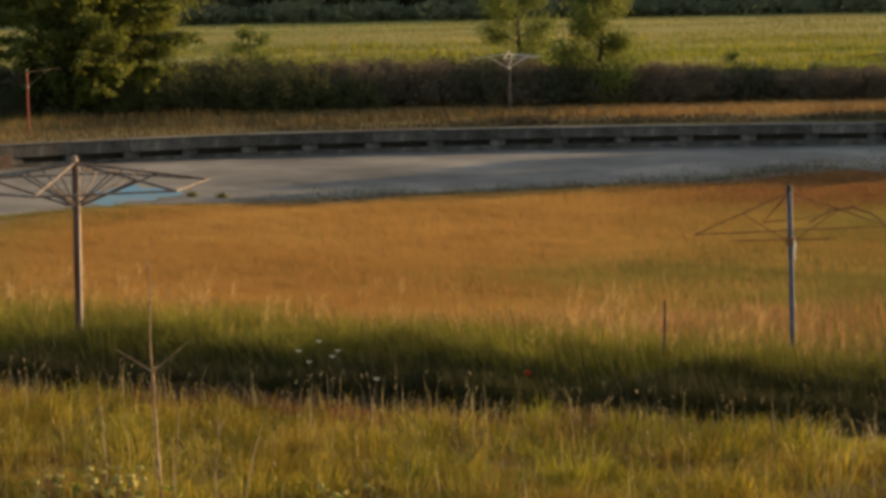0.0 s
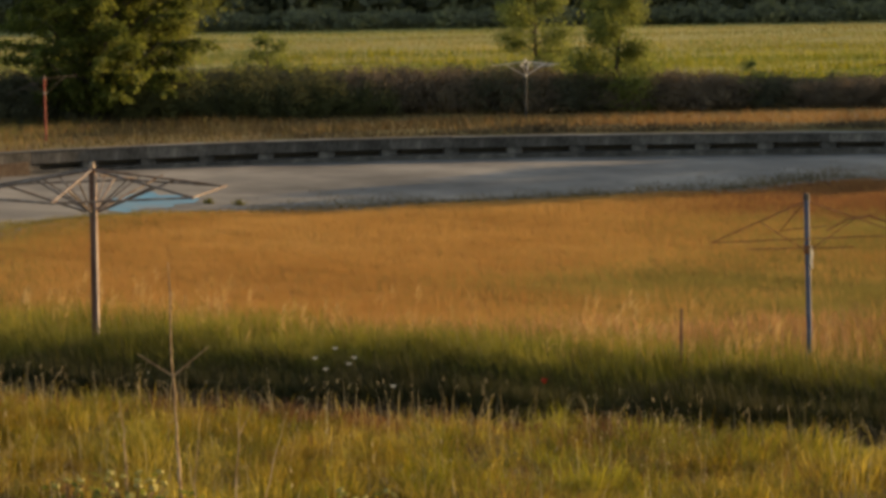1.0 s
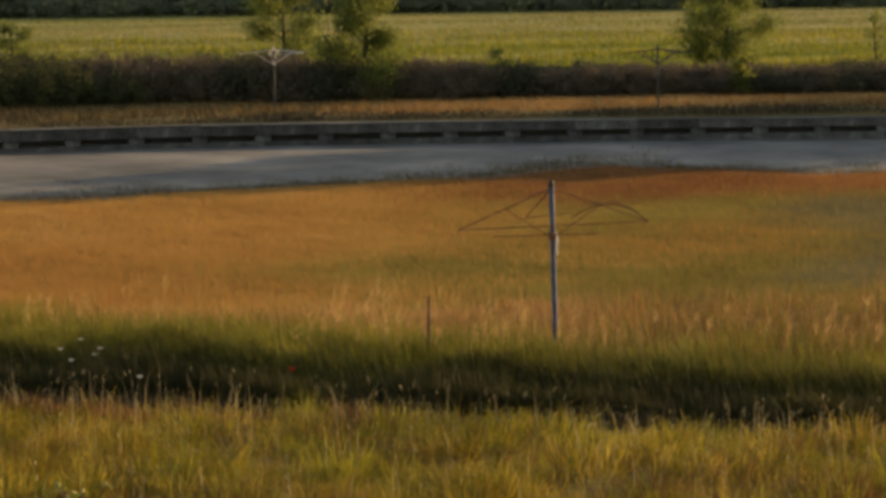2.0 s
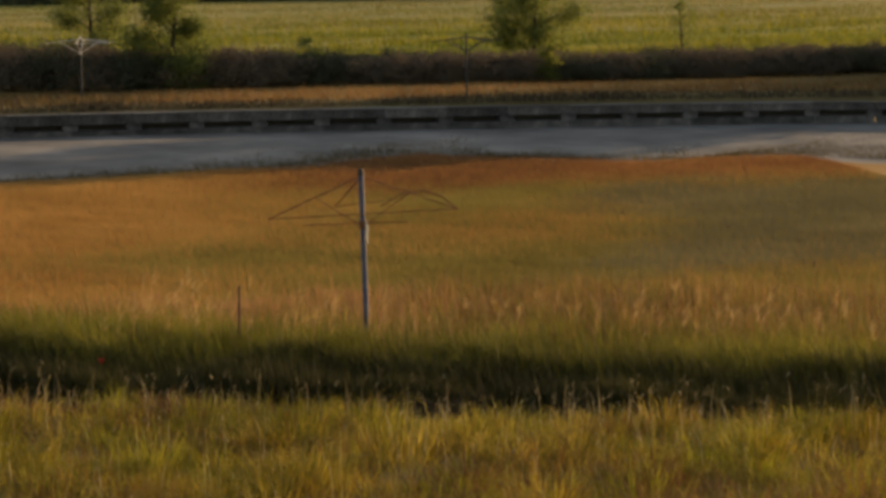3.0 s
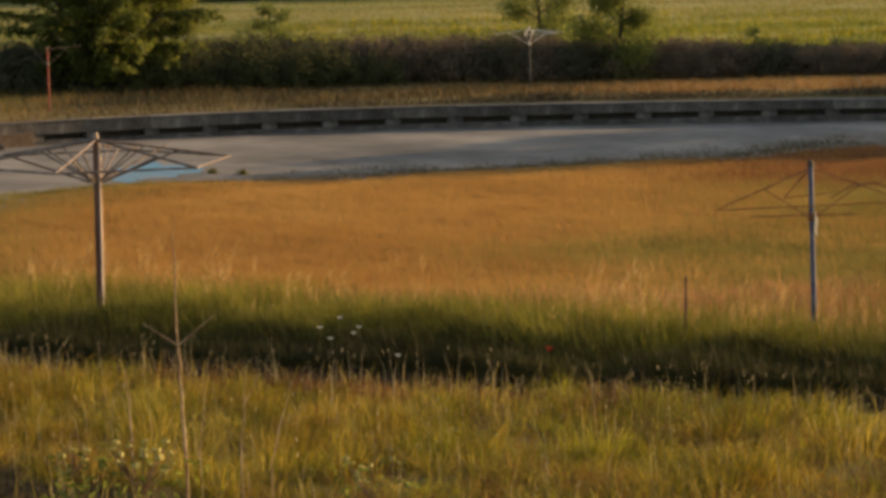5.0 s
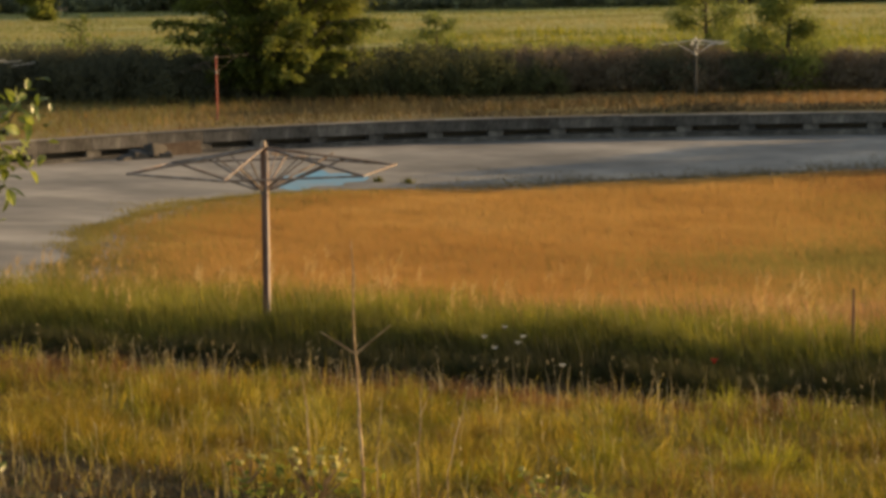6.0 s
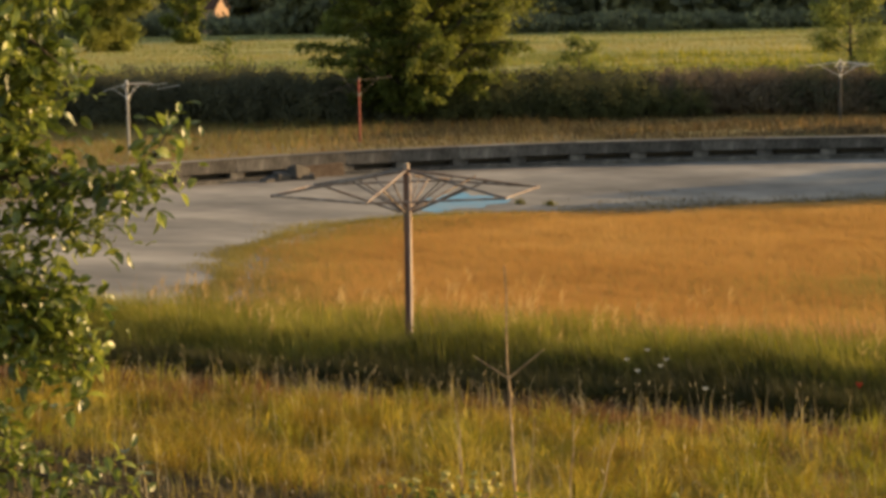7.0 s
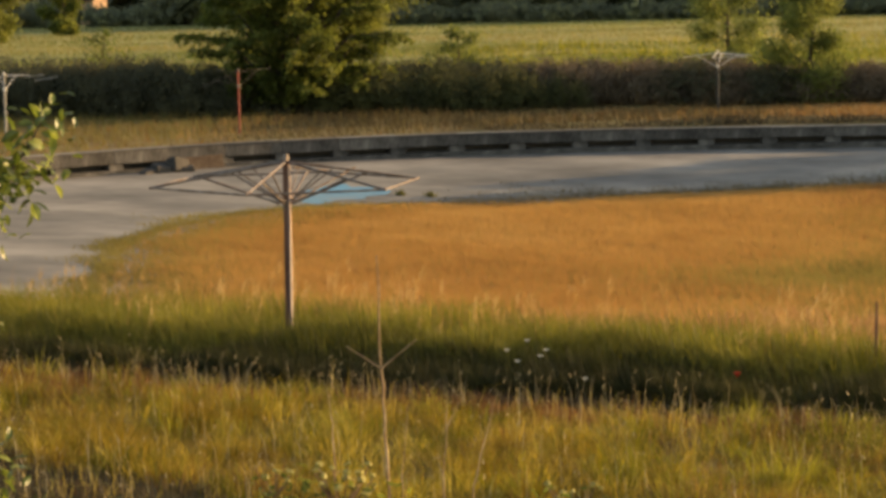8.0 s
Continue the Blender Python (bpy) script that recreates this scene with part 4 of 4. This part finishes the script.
# the far edge of the wood, distance haze painted into its leaf colour
wood = [tree(-120, 318, 12, 9, 0.1, 1150, 1.75, 40 + q, mat="hazy_leaf", label="dark green tree at the edge of a far wood", limbs=20, group="trees of the far wood") for q in range(3)]
r3 = random.Random(9)
q = 0
for row, yy in enumerate((316, 326, 338, 368, 378)):
    xx = -125.0 + row * 2.3 - 0.3 * (yy - 316)
    while xx < 122 + 0.2 * (yy - 316):
        gap = (row < 3 and -93 < xx < -64.5) or (row > 2 and -68 < xx < -8)
        if not gap:
            y1 = yy + r3.uniform(-4, 4) + 26 * float(soft(-42, -48, np.array(xx)))
            s = r3.uniform(0.8, 1.25)
            m = pose(xx, y1, float(land(xx, y1)), 0, 0, r3.uniform(0, 360))
            if q < 3:
                wood[q].matrix_basis = m
            else:
                copy_thing(wood[q % 3], m).scale = (s, s, s)
            q += 1
        xx += r3.uniform(4.5, 7.0)
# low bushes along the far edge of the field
low = [shrub(61 + k, "hazy_leaf", 5.0, 2.2, 560, 0.68) for k in range(2)]
xx, q = -120.0, 0
while xx < 118:
    yy = 305 + r3.uniform(-3, 3) + 34 * float(soft(-42, -48, np.array(xx)))
    m = pose(xx, yy, float(land(xx, yy)), 0, 0, r3.uniform(0, 360))
    o = low[q] if q < 2 else copy_thing(low[q % 2], m)
    s = r3.uniform(0.72, 1.08) * (1 + 0.45 * float(soft(-42, -48, np.array(xx))))
    o.matrix_basis = m @ Matrix.Diagonal((1, 1, s, 1))
    tagged(o, "low green bush along the edge of the far wood", "shrub", "field edge bushes")
    xx += r3.uniform(2.0, 3.8)
    q += 1


def house(x, y):
    z = float(land(x, y))
    ob = thing("house", pose(x, y, z, 0, 0, 52), "small far house with a sunlit orange gable", "house")
    bm = bmesh.new()
    w, l, e, r = 2.5, 5.0, 3.6, 5.4
    prof = [(-w / 2, 0), (w / 2, 0), (w / 2, e), (0, r), (-w / 2, e)]
    a = [bm.verts.new((px, -l / 2, pz - (0.2 if pz == 0 else 0))) for px, pz in prof]
    b = [bm.verts.new((px, l / 2, pz - (0.2 if pz == 0 else 0))) for px, pz in prof]
    bm.faces.new(a), bm.faces.new(b)
    for k in range(5):
        bm.faces.new((a[k], a[(k + 1) % 5], b[(k + 1) % 5], b[k]))
    part("wall", bm, M["plaster"], ob)
    for s in (-1, 1):
        bm = bmesh.new()
        ln = math.hypot(w / 2 + 0.2, (r - e) * (w / 2 + 0.2) / (w / 2))
        ang = math.degrees(math.atan2(r - e, w / 2))
        box(bm, (ln, l + 0.4, 0.12), pose(s * (w / 4 + 0.1), 0, (r + e) / 2 - 0.08 + 0.1, 0, s * ang, 0), 0.02)
        part("roof", bm, M["roof"], ob)
    wi = part("window", box(bmesh.new(), (0.9, 0.10, 1.0), pose(0, -l / 2 - 0.03, 1.9), 0.02), M["glass"], ob)
    part("frame", box(bmesh.new(), (1.06, 0.06, 0.08), pose(0, -l / 2 - 0.05, 1.36), 0.01), M["wood"], wi)
    return ob


house(-81.5, 368)
# ---------------------------------------------------------------- parasol frames


def joint(bm, p, r):
    bmesh.ops.create_icosphere(bm, subdivisions=1, radius=r, matrix=Matrix.Translation(p))


def parasol(x, y, lean, post_r, square, top, hub, tips, chords, post_mat, arm_mat, label, tip_r=0.017, strut_at=0.62, z0=None, struts=None, sag=0.0, inner=0.0, loose=(), ribs=None, cap_mat=None):
    """A bare parasol frame: a post, ribs from the top to the tips, struts from the lower hub to the ribs, and bars between tips.
    tips: places round the post's foot."""
    z0 = float(land(x, y)) if z0 is None else z0
    ob = thing("parasol_frame", pose(x, y, z0, 0, lean, 0), label, "parasol frame", "parasol frames")
    bm = bmesh.new()
    if square:
        box(bm, (post_r * 2, post_r * 2, top + 0.4), pose(0, 0, top / 2 - 0.2, 0, 0, -12), 0.008)
    else:
        rod(bm, (0, 0, -0.4), (0, 0, top), post_r, post_r * 0.97, 14)
    part("post", bm, post_mat, ob)
    bm = bmesh.new()
    rod(bm, (0, 0, top - 0.02), (0, 0, top + 0.06), post_r * 1.25, post_r * 0.9, 10)
    part("cap", bm, cap_mat or arm_mat, ob)
    bm = bmesh.new()
    rod(bm, (0, 0, hub - 0.06), (0, 0, hub + 0.04), post_r * 1.5, post_r * 1.5, 12)
    part("hub", bm, arm_mat, ob)
    head = Vector((0, 0, top - 0.03))
    for k, tp in enumerate(tips):
        tp = Vector(tp)
        if ribs is not None and k not in ribs:
            continue
        bm = bmesh.new()
        mid = (head + tp) / 2 + Vector((0, 0, sag))
        tube(bm, [head, mid, tp], [tip_r, tip_r, tip_r * 0.9], 6)
        joint(bm, tp, tip_r * 1.3)
        rib = part("rib", bm, arm_mat, ob)
        if struts is None or k in struts:
            at = head.lerp(mid, strut_at * 2) if strut_at < 0.5 else mid.lerp(tp, strut_at * 2 - 1)
            bm = bmesh.new()
            rod(bm, (tp.x * 0.05, tp.y * 0.05, hub), at, tip_r * 0.85)
            part("strut", bm, arm_mat, rib)
            if inner:
                bm = bmesh.new()
                rod(bm, (tp.x * 0.04, tp.y * 0.04, hub + 0.03), head.lerp(tp, inner), tip_r * 0.6)
                part("brace", bm, arm_mat, rib)
    for a, b in loose:
        part("bar", rod(bmesh.new(), a, b, tip_r * 0.9), arm_mat, ob, "loose bent bar")
    for a, b in chords:
        bm = bmesh.new()
        rod(bm, tips[a], tips[b], tip_r * 0.8)
        part("crossbar", bm, arm_mat, ob)
    return ob


def round_tips(n, r, z, turn, drop=()):
    out = []
    for k in range(n):
        a = radians(turn + 360 * k / n)
        out.append((r * math.cos(a), r * math.sin(a), z))
    return [p for k, p in enumerate(out) if k not in drop]


ring = [(k, (k + 1) % 6) for k in range(6)]
brown = parasol(-4.685, 32.0, 0.6, 0.034, True, 2.46, 1.90, round_tips(6, 1.74, 2.16, 22), ring, M["wood"], M["rusty"], "bare parasol frame on a weathered brown post", inner=0.36, loose=[((0.05, 0.04, 1.9), (0.78, 0.88, 2.29)), ((0.10, -0.06, 2.36), (0.52, 0.40, 2.28))])
part("batten", box(bmesh.new(), (0.024, 0.05, 2.36), pose(0.044, -0.018, 1.20, 0, 0, -14), 0.006), M["lit_wood"], brown, "pale strip for the post's sunlit right side")
blue = parasol(4.14, 30.5, -1.2, 0.034, False, 2.065, 1.46,
               [(-1.17, -0.27, 1.60), (-0.82, -0.92, 1.58), (0.40, -1.02, 1.57), (1.20, 0.20, 1.56), (0.42, 1.08, 1.615), (-0.20, 1.05, 1.575)],
               [(0, 3), (1, 2), (5, 4)], M["blue_steel"], M["rust_wire"], "bent parasol frame with rusty wires on a blue post", 0.0078, 0.5, struts=(0, 3), ribs=(0, 3, 5), cap_mat=M["dull_steel"])
part("bent_wire", tube(bmesh.new(), [(0.30, 0.5, 1.61), (0.55, 0.45, 1.75), (0.80, 0.35, 1.79), (1.02, 0.28, 1.71), (1.20, 0.20, 1.56)], [0.0095] * 5, 6), M["rust_wire"], blue, "sagging rusty wire")
part("tie", tube(bmesh.new(), [(0.03, -0.035, 1.50), (0.045, -0.04, 1.40), (0.035, -0.045, 1.30), (0.05, -0.04, 1.22)], [0.010, 0.020, 0.014, 0.006], 6), M["white"], blue, "pale rag tied to the post")
parasol(2.05, 82.0, 0.0, 0.034, False, 1.98, 1.52, round_tips(6, 1.15, 1.84, 20, (2,)), [(3, 4)], M["dull_steel"], M["pale_steel"], "bare grey parasol frame by the hedge", 0.014)
parasol(13.93, 79.0, 0.0, 0.032, False, 1.90, 1.45, round_tips(6, 1.15, 1.74, 5, (1, 4)), [], M["dull_steel"], M["dull_steel"], "dull grey parasol frame by the hedge", 0.02)
parasol(-12.4, 76.0, 0.0, 0.028, False, 1.90, 1.45, [(-0.80, 0.2, 1.93), (-1.0, -0.5, 1.46), (0.85, 0.9, 1.93)], [], M["red_steel"], M["rusty"], "red parasol post with broken wires", 0.005)
parasol(-18.0, 70.0, 0.0, 0.036, False, 2.16, 1.74, [(-0.60, -0.3, 1.93), (0.62, 0.2, 2.12), (-0.4, 0.9, 2.0), (0.3, 0.8, 2.1)], [], M["grey_steel"], M["pale_steel"], "pale grey parasol frame with broken arms", 0.009,
        loose=[((0.05, 0.05, 2.10), (0.62, 0.5, 2.10)), ((0.55, 0.3, 2.05), (1.02, 0.5, 2.10)), ((0.84, 0.1, 1.96), (1.46, 0.25, 2.05))])

# a short stake in the grass
ob = thing("stake", pose(2.45, 29.0, float(land(2.45, 29.0)), 2, 1, 0), "short dark wooden stake in the grass", "stake")
part("shaft", tube(bmesh.new(), [(0, 0, -0.2), (0.004, 0, 0.45), (0, 0, 0.95)], [0.019, 0.018, 0.014], 7), M["wood"], ob)

# rubble where the wall has broken: tilted slabs
for k, (rx, ry, size, turn) in enumerate([(-13.62, 69.95, (0.6, 0.4, 0.24), (10, 6, 42)), (-13.22, 70.20, (0.55, 0.42, 0.36), (-12, 9, 55)), (-13.95, 69.60, (0.5, 0.32, 0.12), (4, -6, 50)), (-12.95, 70.25, (0.40, 0.34, 0.18), (6, -8, 20))]):
    bm = box(bmesh.new(), size, Matrix(), 0.03)
    bmesh.ops.subdivide_edges(bm, edges=bm.edges[:], cuts=1, use_grid_fill=True)
    worn(bm, 0.07, 3.0 + 5 * k)
    o = part("rubble", bm, M["dark_concrete"])
    o.matrix_basis = pose(rx, ry, float(pool_z(rx, ry)) + size[2] * 0.45, *turn)
    tagged(o, "broken dark slab of concrete below the wall", "rubble", "rubble by the wall")

# small weeds rooted in the floor
for k, (wx, wy) in enumerate([(-6.5, 65.0), (-5.7, 64.8)]):
    n = 60
    p = np.array([wx, wy]) + rng.normal(0, 0.06, (n, 2))
    o = new("weed", blades("weed", p, pool_z(p[:, 0], p[:, 1]) - 0.01, rng.uniform(0.08, 0.22, n), 0.02, M["strip_lit"], lean=0.6))
    tagged(o, "dark weed growing out of the pool floor", "weed", "weeds on the pool floor")

# ---------------------------------------------------------------- flowers in the grass


def flower(x, y, z, size, mat, petals, label, name, group="", cup=0.35):
    g = float(land(x, y))
    ob = thing(name, pose(x, y, g), label, "flower", group)
    h = z - g
    part("stem", tube(bmesh.new(), [(0, 0, -0.05), (0.01, 0.0, h * 0.5), (0, 0, h)], [0.003, 0.0025, 0.002], 5), M["strip_grass"], ob)
    for k in range(petals):
        a = 2 * math.pi * k / petals
        bm = bmesh.new()
        c = [(0, 0, 0), (0.6, -0.42, cup * 0.7), (1.0, 0, cup), (0.6, 0.42, cup * 0.7)]
        top = [bm.verts.new(Vector(q) * size) for q in c]
        bot = [bm.verts.new(Vector(q) * size - Vector((0, 0, 0.0015))) for q in c]
        bm.faces.new(top), bm.faces.new(bot[::-1])
        for e in range(4):
            bm.faces.new((top[e], bot[e], bot[(e + 1) % 4], top[(e + 1) % 4]))
        o = part("petal", bm, M[mat], ob)
        o.matrix_basis = pose(0, 0, h, 0, 0, math.degrees(a))
    return ob


flower(0.815, 26.5, 0.50, 0.043, "red", 6, "red poppy among the grass", "poppy", cup=1.5)
for fx, fy, fz in [(-1.67, 28.0, 0.57), (-1.30, 28.0, 0.50), (-1.45, 28.1, 0.66), (-1.55, 27.9, 0.46), (-1.24, 28.05, 0.56), (-0.78, 26.9, 0.42)]:
    flower(fx, fy, fz, 0.038, "white", 6, "white wild flower among the grass", "white_flower", "white flowers", 0.8)

# ---------------------------------------------------------------- close plants: dry stems, flowering herbs, the leafy branch


def dry_stem(pts, r, label, forks=(), name="dry_stem"):
    x, y = pts[0][0], pts[0][1]
    g = float(land(x, y))
    ob = thing(name, pose(x, y, g), label, "plant", "dry stems")
    o = Vector((x, y, g))
    full = [Vector((0, 0, -0.05))] + [Vector(p) - o for p in pts[1:]]
    # knots make the stem uneven
    line, rad = [], []
    for a, b in zip(full, full[1:]):
        for s in np.linspace(0, 1, 7, endpoint=False):
            line.append(a.lerp(b, float(s)) + Vector((r2.uniform(-1, 1), r2.uniform(-1, 1), 0)) * 0.0012)
    line.append(full[-1])
    for k in range(len(line)):
        rad.append(r * (1.15 - 0.88 * k / (len(line) - 1)) * (1.3 if k % 5 == 0 else 1.0) * r2.uniform(0.88, 1.1))
    part("stalk", tube(bmesh.new(), line, rad, 7), M["stem"], ob)
    for a, b in forks:
        a, b = Vector(a) - o, Vector(b) - o
        m = a.lerp(b, 0.5)
        part("fork", tube(bmesh.new(), [a, m, b], [r * 0.5, r * 0.36, r * 0.22], 6), M["stem"], ob)
    return ob


Y = 2.8
dry_stem([(-0.30, Y, 0), (-0.318, Y, 4.0), (-0.323, Y, 4.226), (-0.328, Y, 4.36), (-0.3305, Y, 4.487)], 0.0028, "tall bare dry stem with two thin forks",
         [((-0.328, Y, 4.360), (-0.368, Y + 0.01, 4.384)), ((-0.328, Y, 4.360), (-0.287, Y - 0.01, 4.394))])
dry_stem([(-0.36, Y + 0.1, 0), (-0.383, Y, 4.226), (-0.384, Y, 4.30), (-0.390, Y, 4.335)], 0.0014, "thin dry stem in front of the slope")
dry_stem([(-0.25, Y + 0.05, 0), (-0.262, Y, 4.226), (-0.254, Y, 4.335)], 0.0014, "thin dry stem in front of the slope", [((-0.258, Y, 4.29), (-0.240, Y, 4.325))])
dry_stem([(-0.21, Y + 0.1, 0), (-0.228, Y, 4.226), (-0.205, Y, 4.315)], 0.0013, "thin dry stem in front of the slope")

dry_stem([(-0.295, Y + 0.05, 0), (-0.308, Y, 4.226), (-0.300, Y, 4.318)], 0.0011, "thin dry stem in front of the slope")


def herb(x, y, z, n, size, label, leaf=True, seed=1, mat="yellow", spread=0.035):
    r = random.Random(seed)
    g = float(land(x, y))
    ob = thing("flowering_herb", pose(x, y, g), label, "plant", "flowering herbs")
    h = z - g
    part("stalk", tube(bmesh.new(), [(0, 0, -0.05), (0.004, 0, h * 0.6), (0, 0, h * 0.97)], [0.0035, 0.003, 0.002], 6), M["stem"], ob)
    pts = []
    for k in range(n):
        q = Vector((r.uniform(-1, 1) * spread, r.uniform(-1, 1) * spread, h + r.uniform(-0.6, 0.45) * spread))
        bm = bmesh.new()
        tube(bm, [(0, 0, h - spread * 1.4), q - Vector((0, 0, 0.004)), q], [0.0012, 0.0008, 0.0008], 4)
        twig = part("flower_stalk", bm, M["stem"], ob)
        bm = bmesh.new()
        bmesh.ops.create_icosphere(bm, subdivisions=1, radius=size * r.uniform(0.7, 1.2), matrix=Matrix.Translation(q) @ Matrix.Diagonal((1, 1, 0.6, 1)))
        for v in bm.verts:
            v.co += Vector((r.uniform(-1, 1), r.uniform(-1, 1), r.uniform(-1, 1))) * size * 0.3
        part("flower_head", bm, M[mat], twig)
        pts.append(q[:])
    if leaf:
        m = 140
        p = np.column_stack([rng.normal(0, spread, m), rng.normal(0, spread, m), h - np.abs(rng.normal(0.05, 0.05, m))])
        part("foliage", leaf_cloud("foliage", p, 0.014, M["tree_leaf"], 2.6), None, ob)
    return ob


herb(-0.375, Y, 4.240, 22, 0.0052, "yellow flowering herb on the slope's top", seed=2)
herb(-0.452, Y, 4.242, 6, 0.0050, "pale yellow flowering herb on the slope's top", seed=3, spread=0.02)
herb(-0.118, Y, 4.220, 9, 0.0044, "yellow-green flowering herb on the slope's top", seed=4, spread=0.028)


def leafy_bough():
    """A fruit tree beside the camera; its drooping boughs reach into view."""
    tx, ty = -2.35, 5.15
    g = float(land(tx, ty))
    ob = thing("fruit_tree", pose(tx, ty, g), "leafy green fruit tree with drooping glossy leaves", "tree")
    o = Vector((tx, ty, g))
    bm = bmesh.new()
    tube(bm, [(0, 0, -0.2), (0.04, 0.02, 1.0), (0.02, 0.0, 2.2), (0.1, 0, 3.3), (0.15, 0.05, 4.3)], [0.09, 0.075, 0.06, 0.04, 0.012], 10)
    part("trunk", bm, M["bark"], ob)
    tips = []
    r = random.Random(21)

    def bough(pts, rad, leafy):
        ln = [Vector(p) - o for p in pts]
        part("bough", tube(bmesh.new(), ln, [rad * (1 - 0.85 * k / (len(ln) - 1)) for k in range(len(ln))], 6), M["bark"], ob)
        for a, b in zip(ln, ln[1:]):
            for k in range(leafy):
                tips.append(a.lerp(b, r.random()) + Vector((r.gauss(0, 0.03), r.gauss(0, 0.05), r.gauss(0, 0.03))))

    bough([(-2.3, 5.15, 4.15), (-1.75, 5.05, 4.40), (-1.50, 5.0, 4.44), (-1.36, 5.0, 4.40), (-1.30, 5.0, 4.42), (-1.26, 5.0, 4.47), (-1.225, 5.0, 4.535)], 0.009, 7)
    bough([(-1.9, 5.05, 4.36), (-1.55, 5.0, 4.42), (-1.40, 4.98, 4.41), (-1.28, 5.0, 4.40)], 0.009, 34)
    bough([(-2.28, 5.15, 4.5), (-1.80, 5.05, 4.75), (-1.56, 5.0, 4.86), (-1.43, 5.0, 4.80)], 0.014, 60)
    bough([(-2.3, 5.1, 4.3), (-1.80, 5.05, 4.62), (-1.58, 5.0, 4.62), (-1.46, 5.0, 4.58)], 0.012, 70)
    bough([(-2.3, 5.1, 4.0), (-1.80, 5.0, 4.30), (-1.60, 5.0, 4.25), (-1.47, 5.0, 4.12), (-1.44, 5.0, 4.03)], 0.012, 55)
    bough([(-1.70, 5.0, 4.33), (-1.50, 5.0, 4.34), (-1.38, 5.0, 4.30)], 0.007, 36)
    bough([(-2.3, 5.1, 3.7), (-1.85, 5.0, 3.98), (-1.62, 5.0, 3.92), (-1.56, 5.0, 3.84)], 0.012, 32)
    bough([(-2.3, 5.15, 4.6), (-1.9, 5.1, 4.70), (-1.62, 5.05, 4.74), (-1.50, 5.0, 4.70)], 0.012, 75)
    bough([(-2.2, 5.1, 4.2), (-1.85, 5.05, 4.50), (-1.63, 5.0, 4.50), (-1.52, 5.0, 4.46)], 0.012, 75)
    bough([(-2.2, 5.1, 4.1), (-1.85, 5.05, 4.15), (-1.62, 5.0, 4.13), (-1.50, 5.0, 4.06)], 0.012, 55)
    bough([(-2.2, 5.1, 3.6), (-1.75, 5.0, 3.84), (-1.55, 5.0, 3.82), (-1.34, 5.0, 3.79)], 0.010, 24)
    bough([(-2.0, 5.05, 4.0), (-1.62, 5.0, 4.22), (-1.50, 4.98, 4.20), (-1.43, 5.0, 4.12)], 0.010, 26)
    bough([(-2.0, 5.05, 4.5), (-1.62, 5.0, 4.68), (-1.50, 4.98, 4.70), (-1.44, 5.0, 4.64)], 0.010, 26)
    bough([(-2.3, 5.2, 4.7), (-2.1, 5.4, 5.2), (-1.7, 5.3, 5.25)], 0.014, 60)
    bough([(-2.35, 5.1, 4.4), (-2.8, 5.0, 4.9), (-3.2, 5.2, 4.8)], 0.014, 80)
    for k in range(14):    # the rest of the crown
        a = radians(95 + 14 * k)
        h0, ln = 3.3 + 0.12 * k, 0.75 + 0.3 * r.random()
        e = (tx + math.cos(a) * ln, ty + math.sin(a) * ln, h0 + 0.75)
        bough([(tx, ty, h0), ((tx + e[0]) / 2, (ty + e[1]) / 2, h0 + 0.5), e], 0.012, 45)
    p = np.array([t[:] for t in tips])
    p = np.concatenate([p + rng.normal(0, 0.025 * (k > 0), p.shape) for k in range(4)])
    part("foliage", broad_leaves("foliage", p, 0.036), None, ob)
    return ob


def broad_leaves(name, pts, size):
    """Pointed oval leaves of eight faces, folded along the midrib and hanging a little."""
    n = len(pts)
    d = rng.normal(size=(n, 3)) * np.array([1, 1, 0.7])
    d[:, 2] -= 0.45
    d /= np.linalg.norm(d, axis=1)[:, None]
    s = np.cross(d, np.array([0, 0, 1.0]) + rng.normal(size=(n, 3)) * 0.55)
    s /= np.linalg.norm(s, axis=1)[:, None]
    u = np.cross(s, d)
    L = (size * rng.uniform(0.65, 1.25, n))[:, None]
    cols = []
    for t, w, lift in ((0.0, 0.0, 0.0), (0.25, 0.215, 0.04), (0.55, 0.25, 0.03), (0.8, 0.14, -0.06)):
        mid = pts + d * L * t + u * L * (lift - 0.06 * t)
        if w:
            cols += [mid + s * L * w + u * L * 0.07, mid, mid - s * L * w + u * L * 0.07]
        else:
            cols += [mid]
    cols.append(pts + d * L + u * L * -0.12)
    v = np.stack(cols, 1).reshape(-1, 3)
    f = np.array([[0, 1, 2], [0, 2, 3], [1, 4, 5], [1, 5, 2], [2, 5, 6], [2, 6, 3], [4, 7, 8], [4, 8, 5], [5, 8, 9], [5, 9, 6], [7, 10, 8], [8, 10, 9]])
    return mesh_of(name, v, (np.arange(n)[:, None, None] * 11 + f[None]).reshape(-1, 3), M["near_leaf"])


leafy_bough()

# a low leafy shrub on the slope below the tree
sh = shrub(97, "shrub_leaf", 1.9, 1.15, 12000, 0.065)
sh.matrix_basis = pose(-3.85, 12.6, float(land(-3.85, 12.6)))
sh.scale = (1, 1, 0.66)
tagged(sh, "low dark green shrub on the slope", "shrub")
low_shrub = copy_thing(sh, pose(-3.0, 13.0, float(land(-3.0, 13.0)), 0, 0, 130))
low_shrub.scale = (0.75, 0.75, 0.56)
tagged(low_shrub, "smaller dark green shrub on the slope", "shrub")
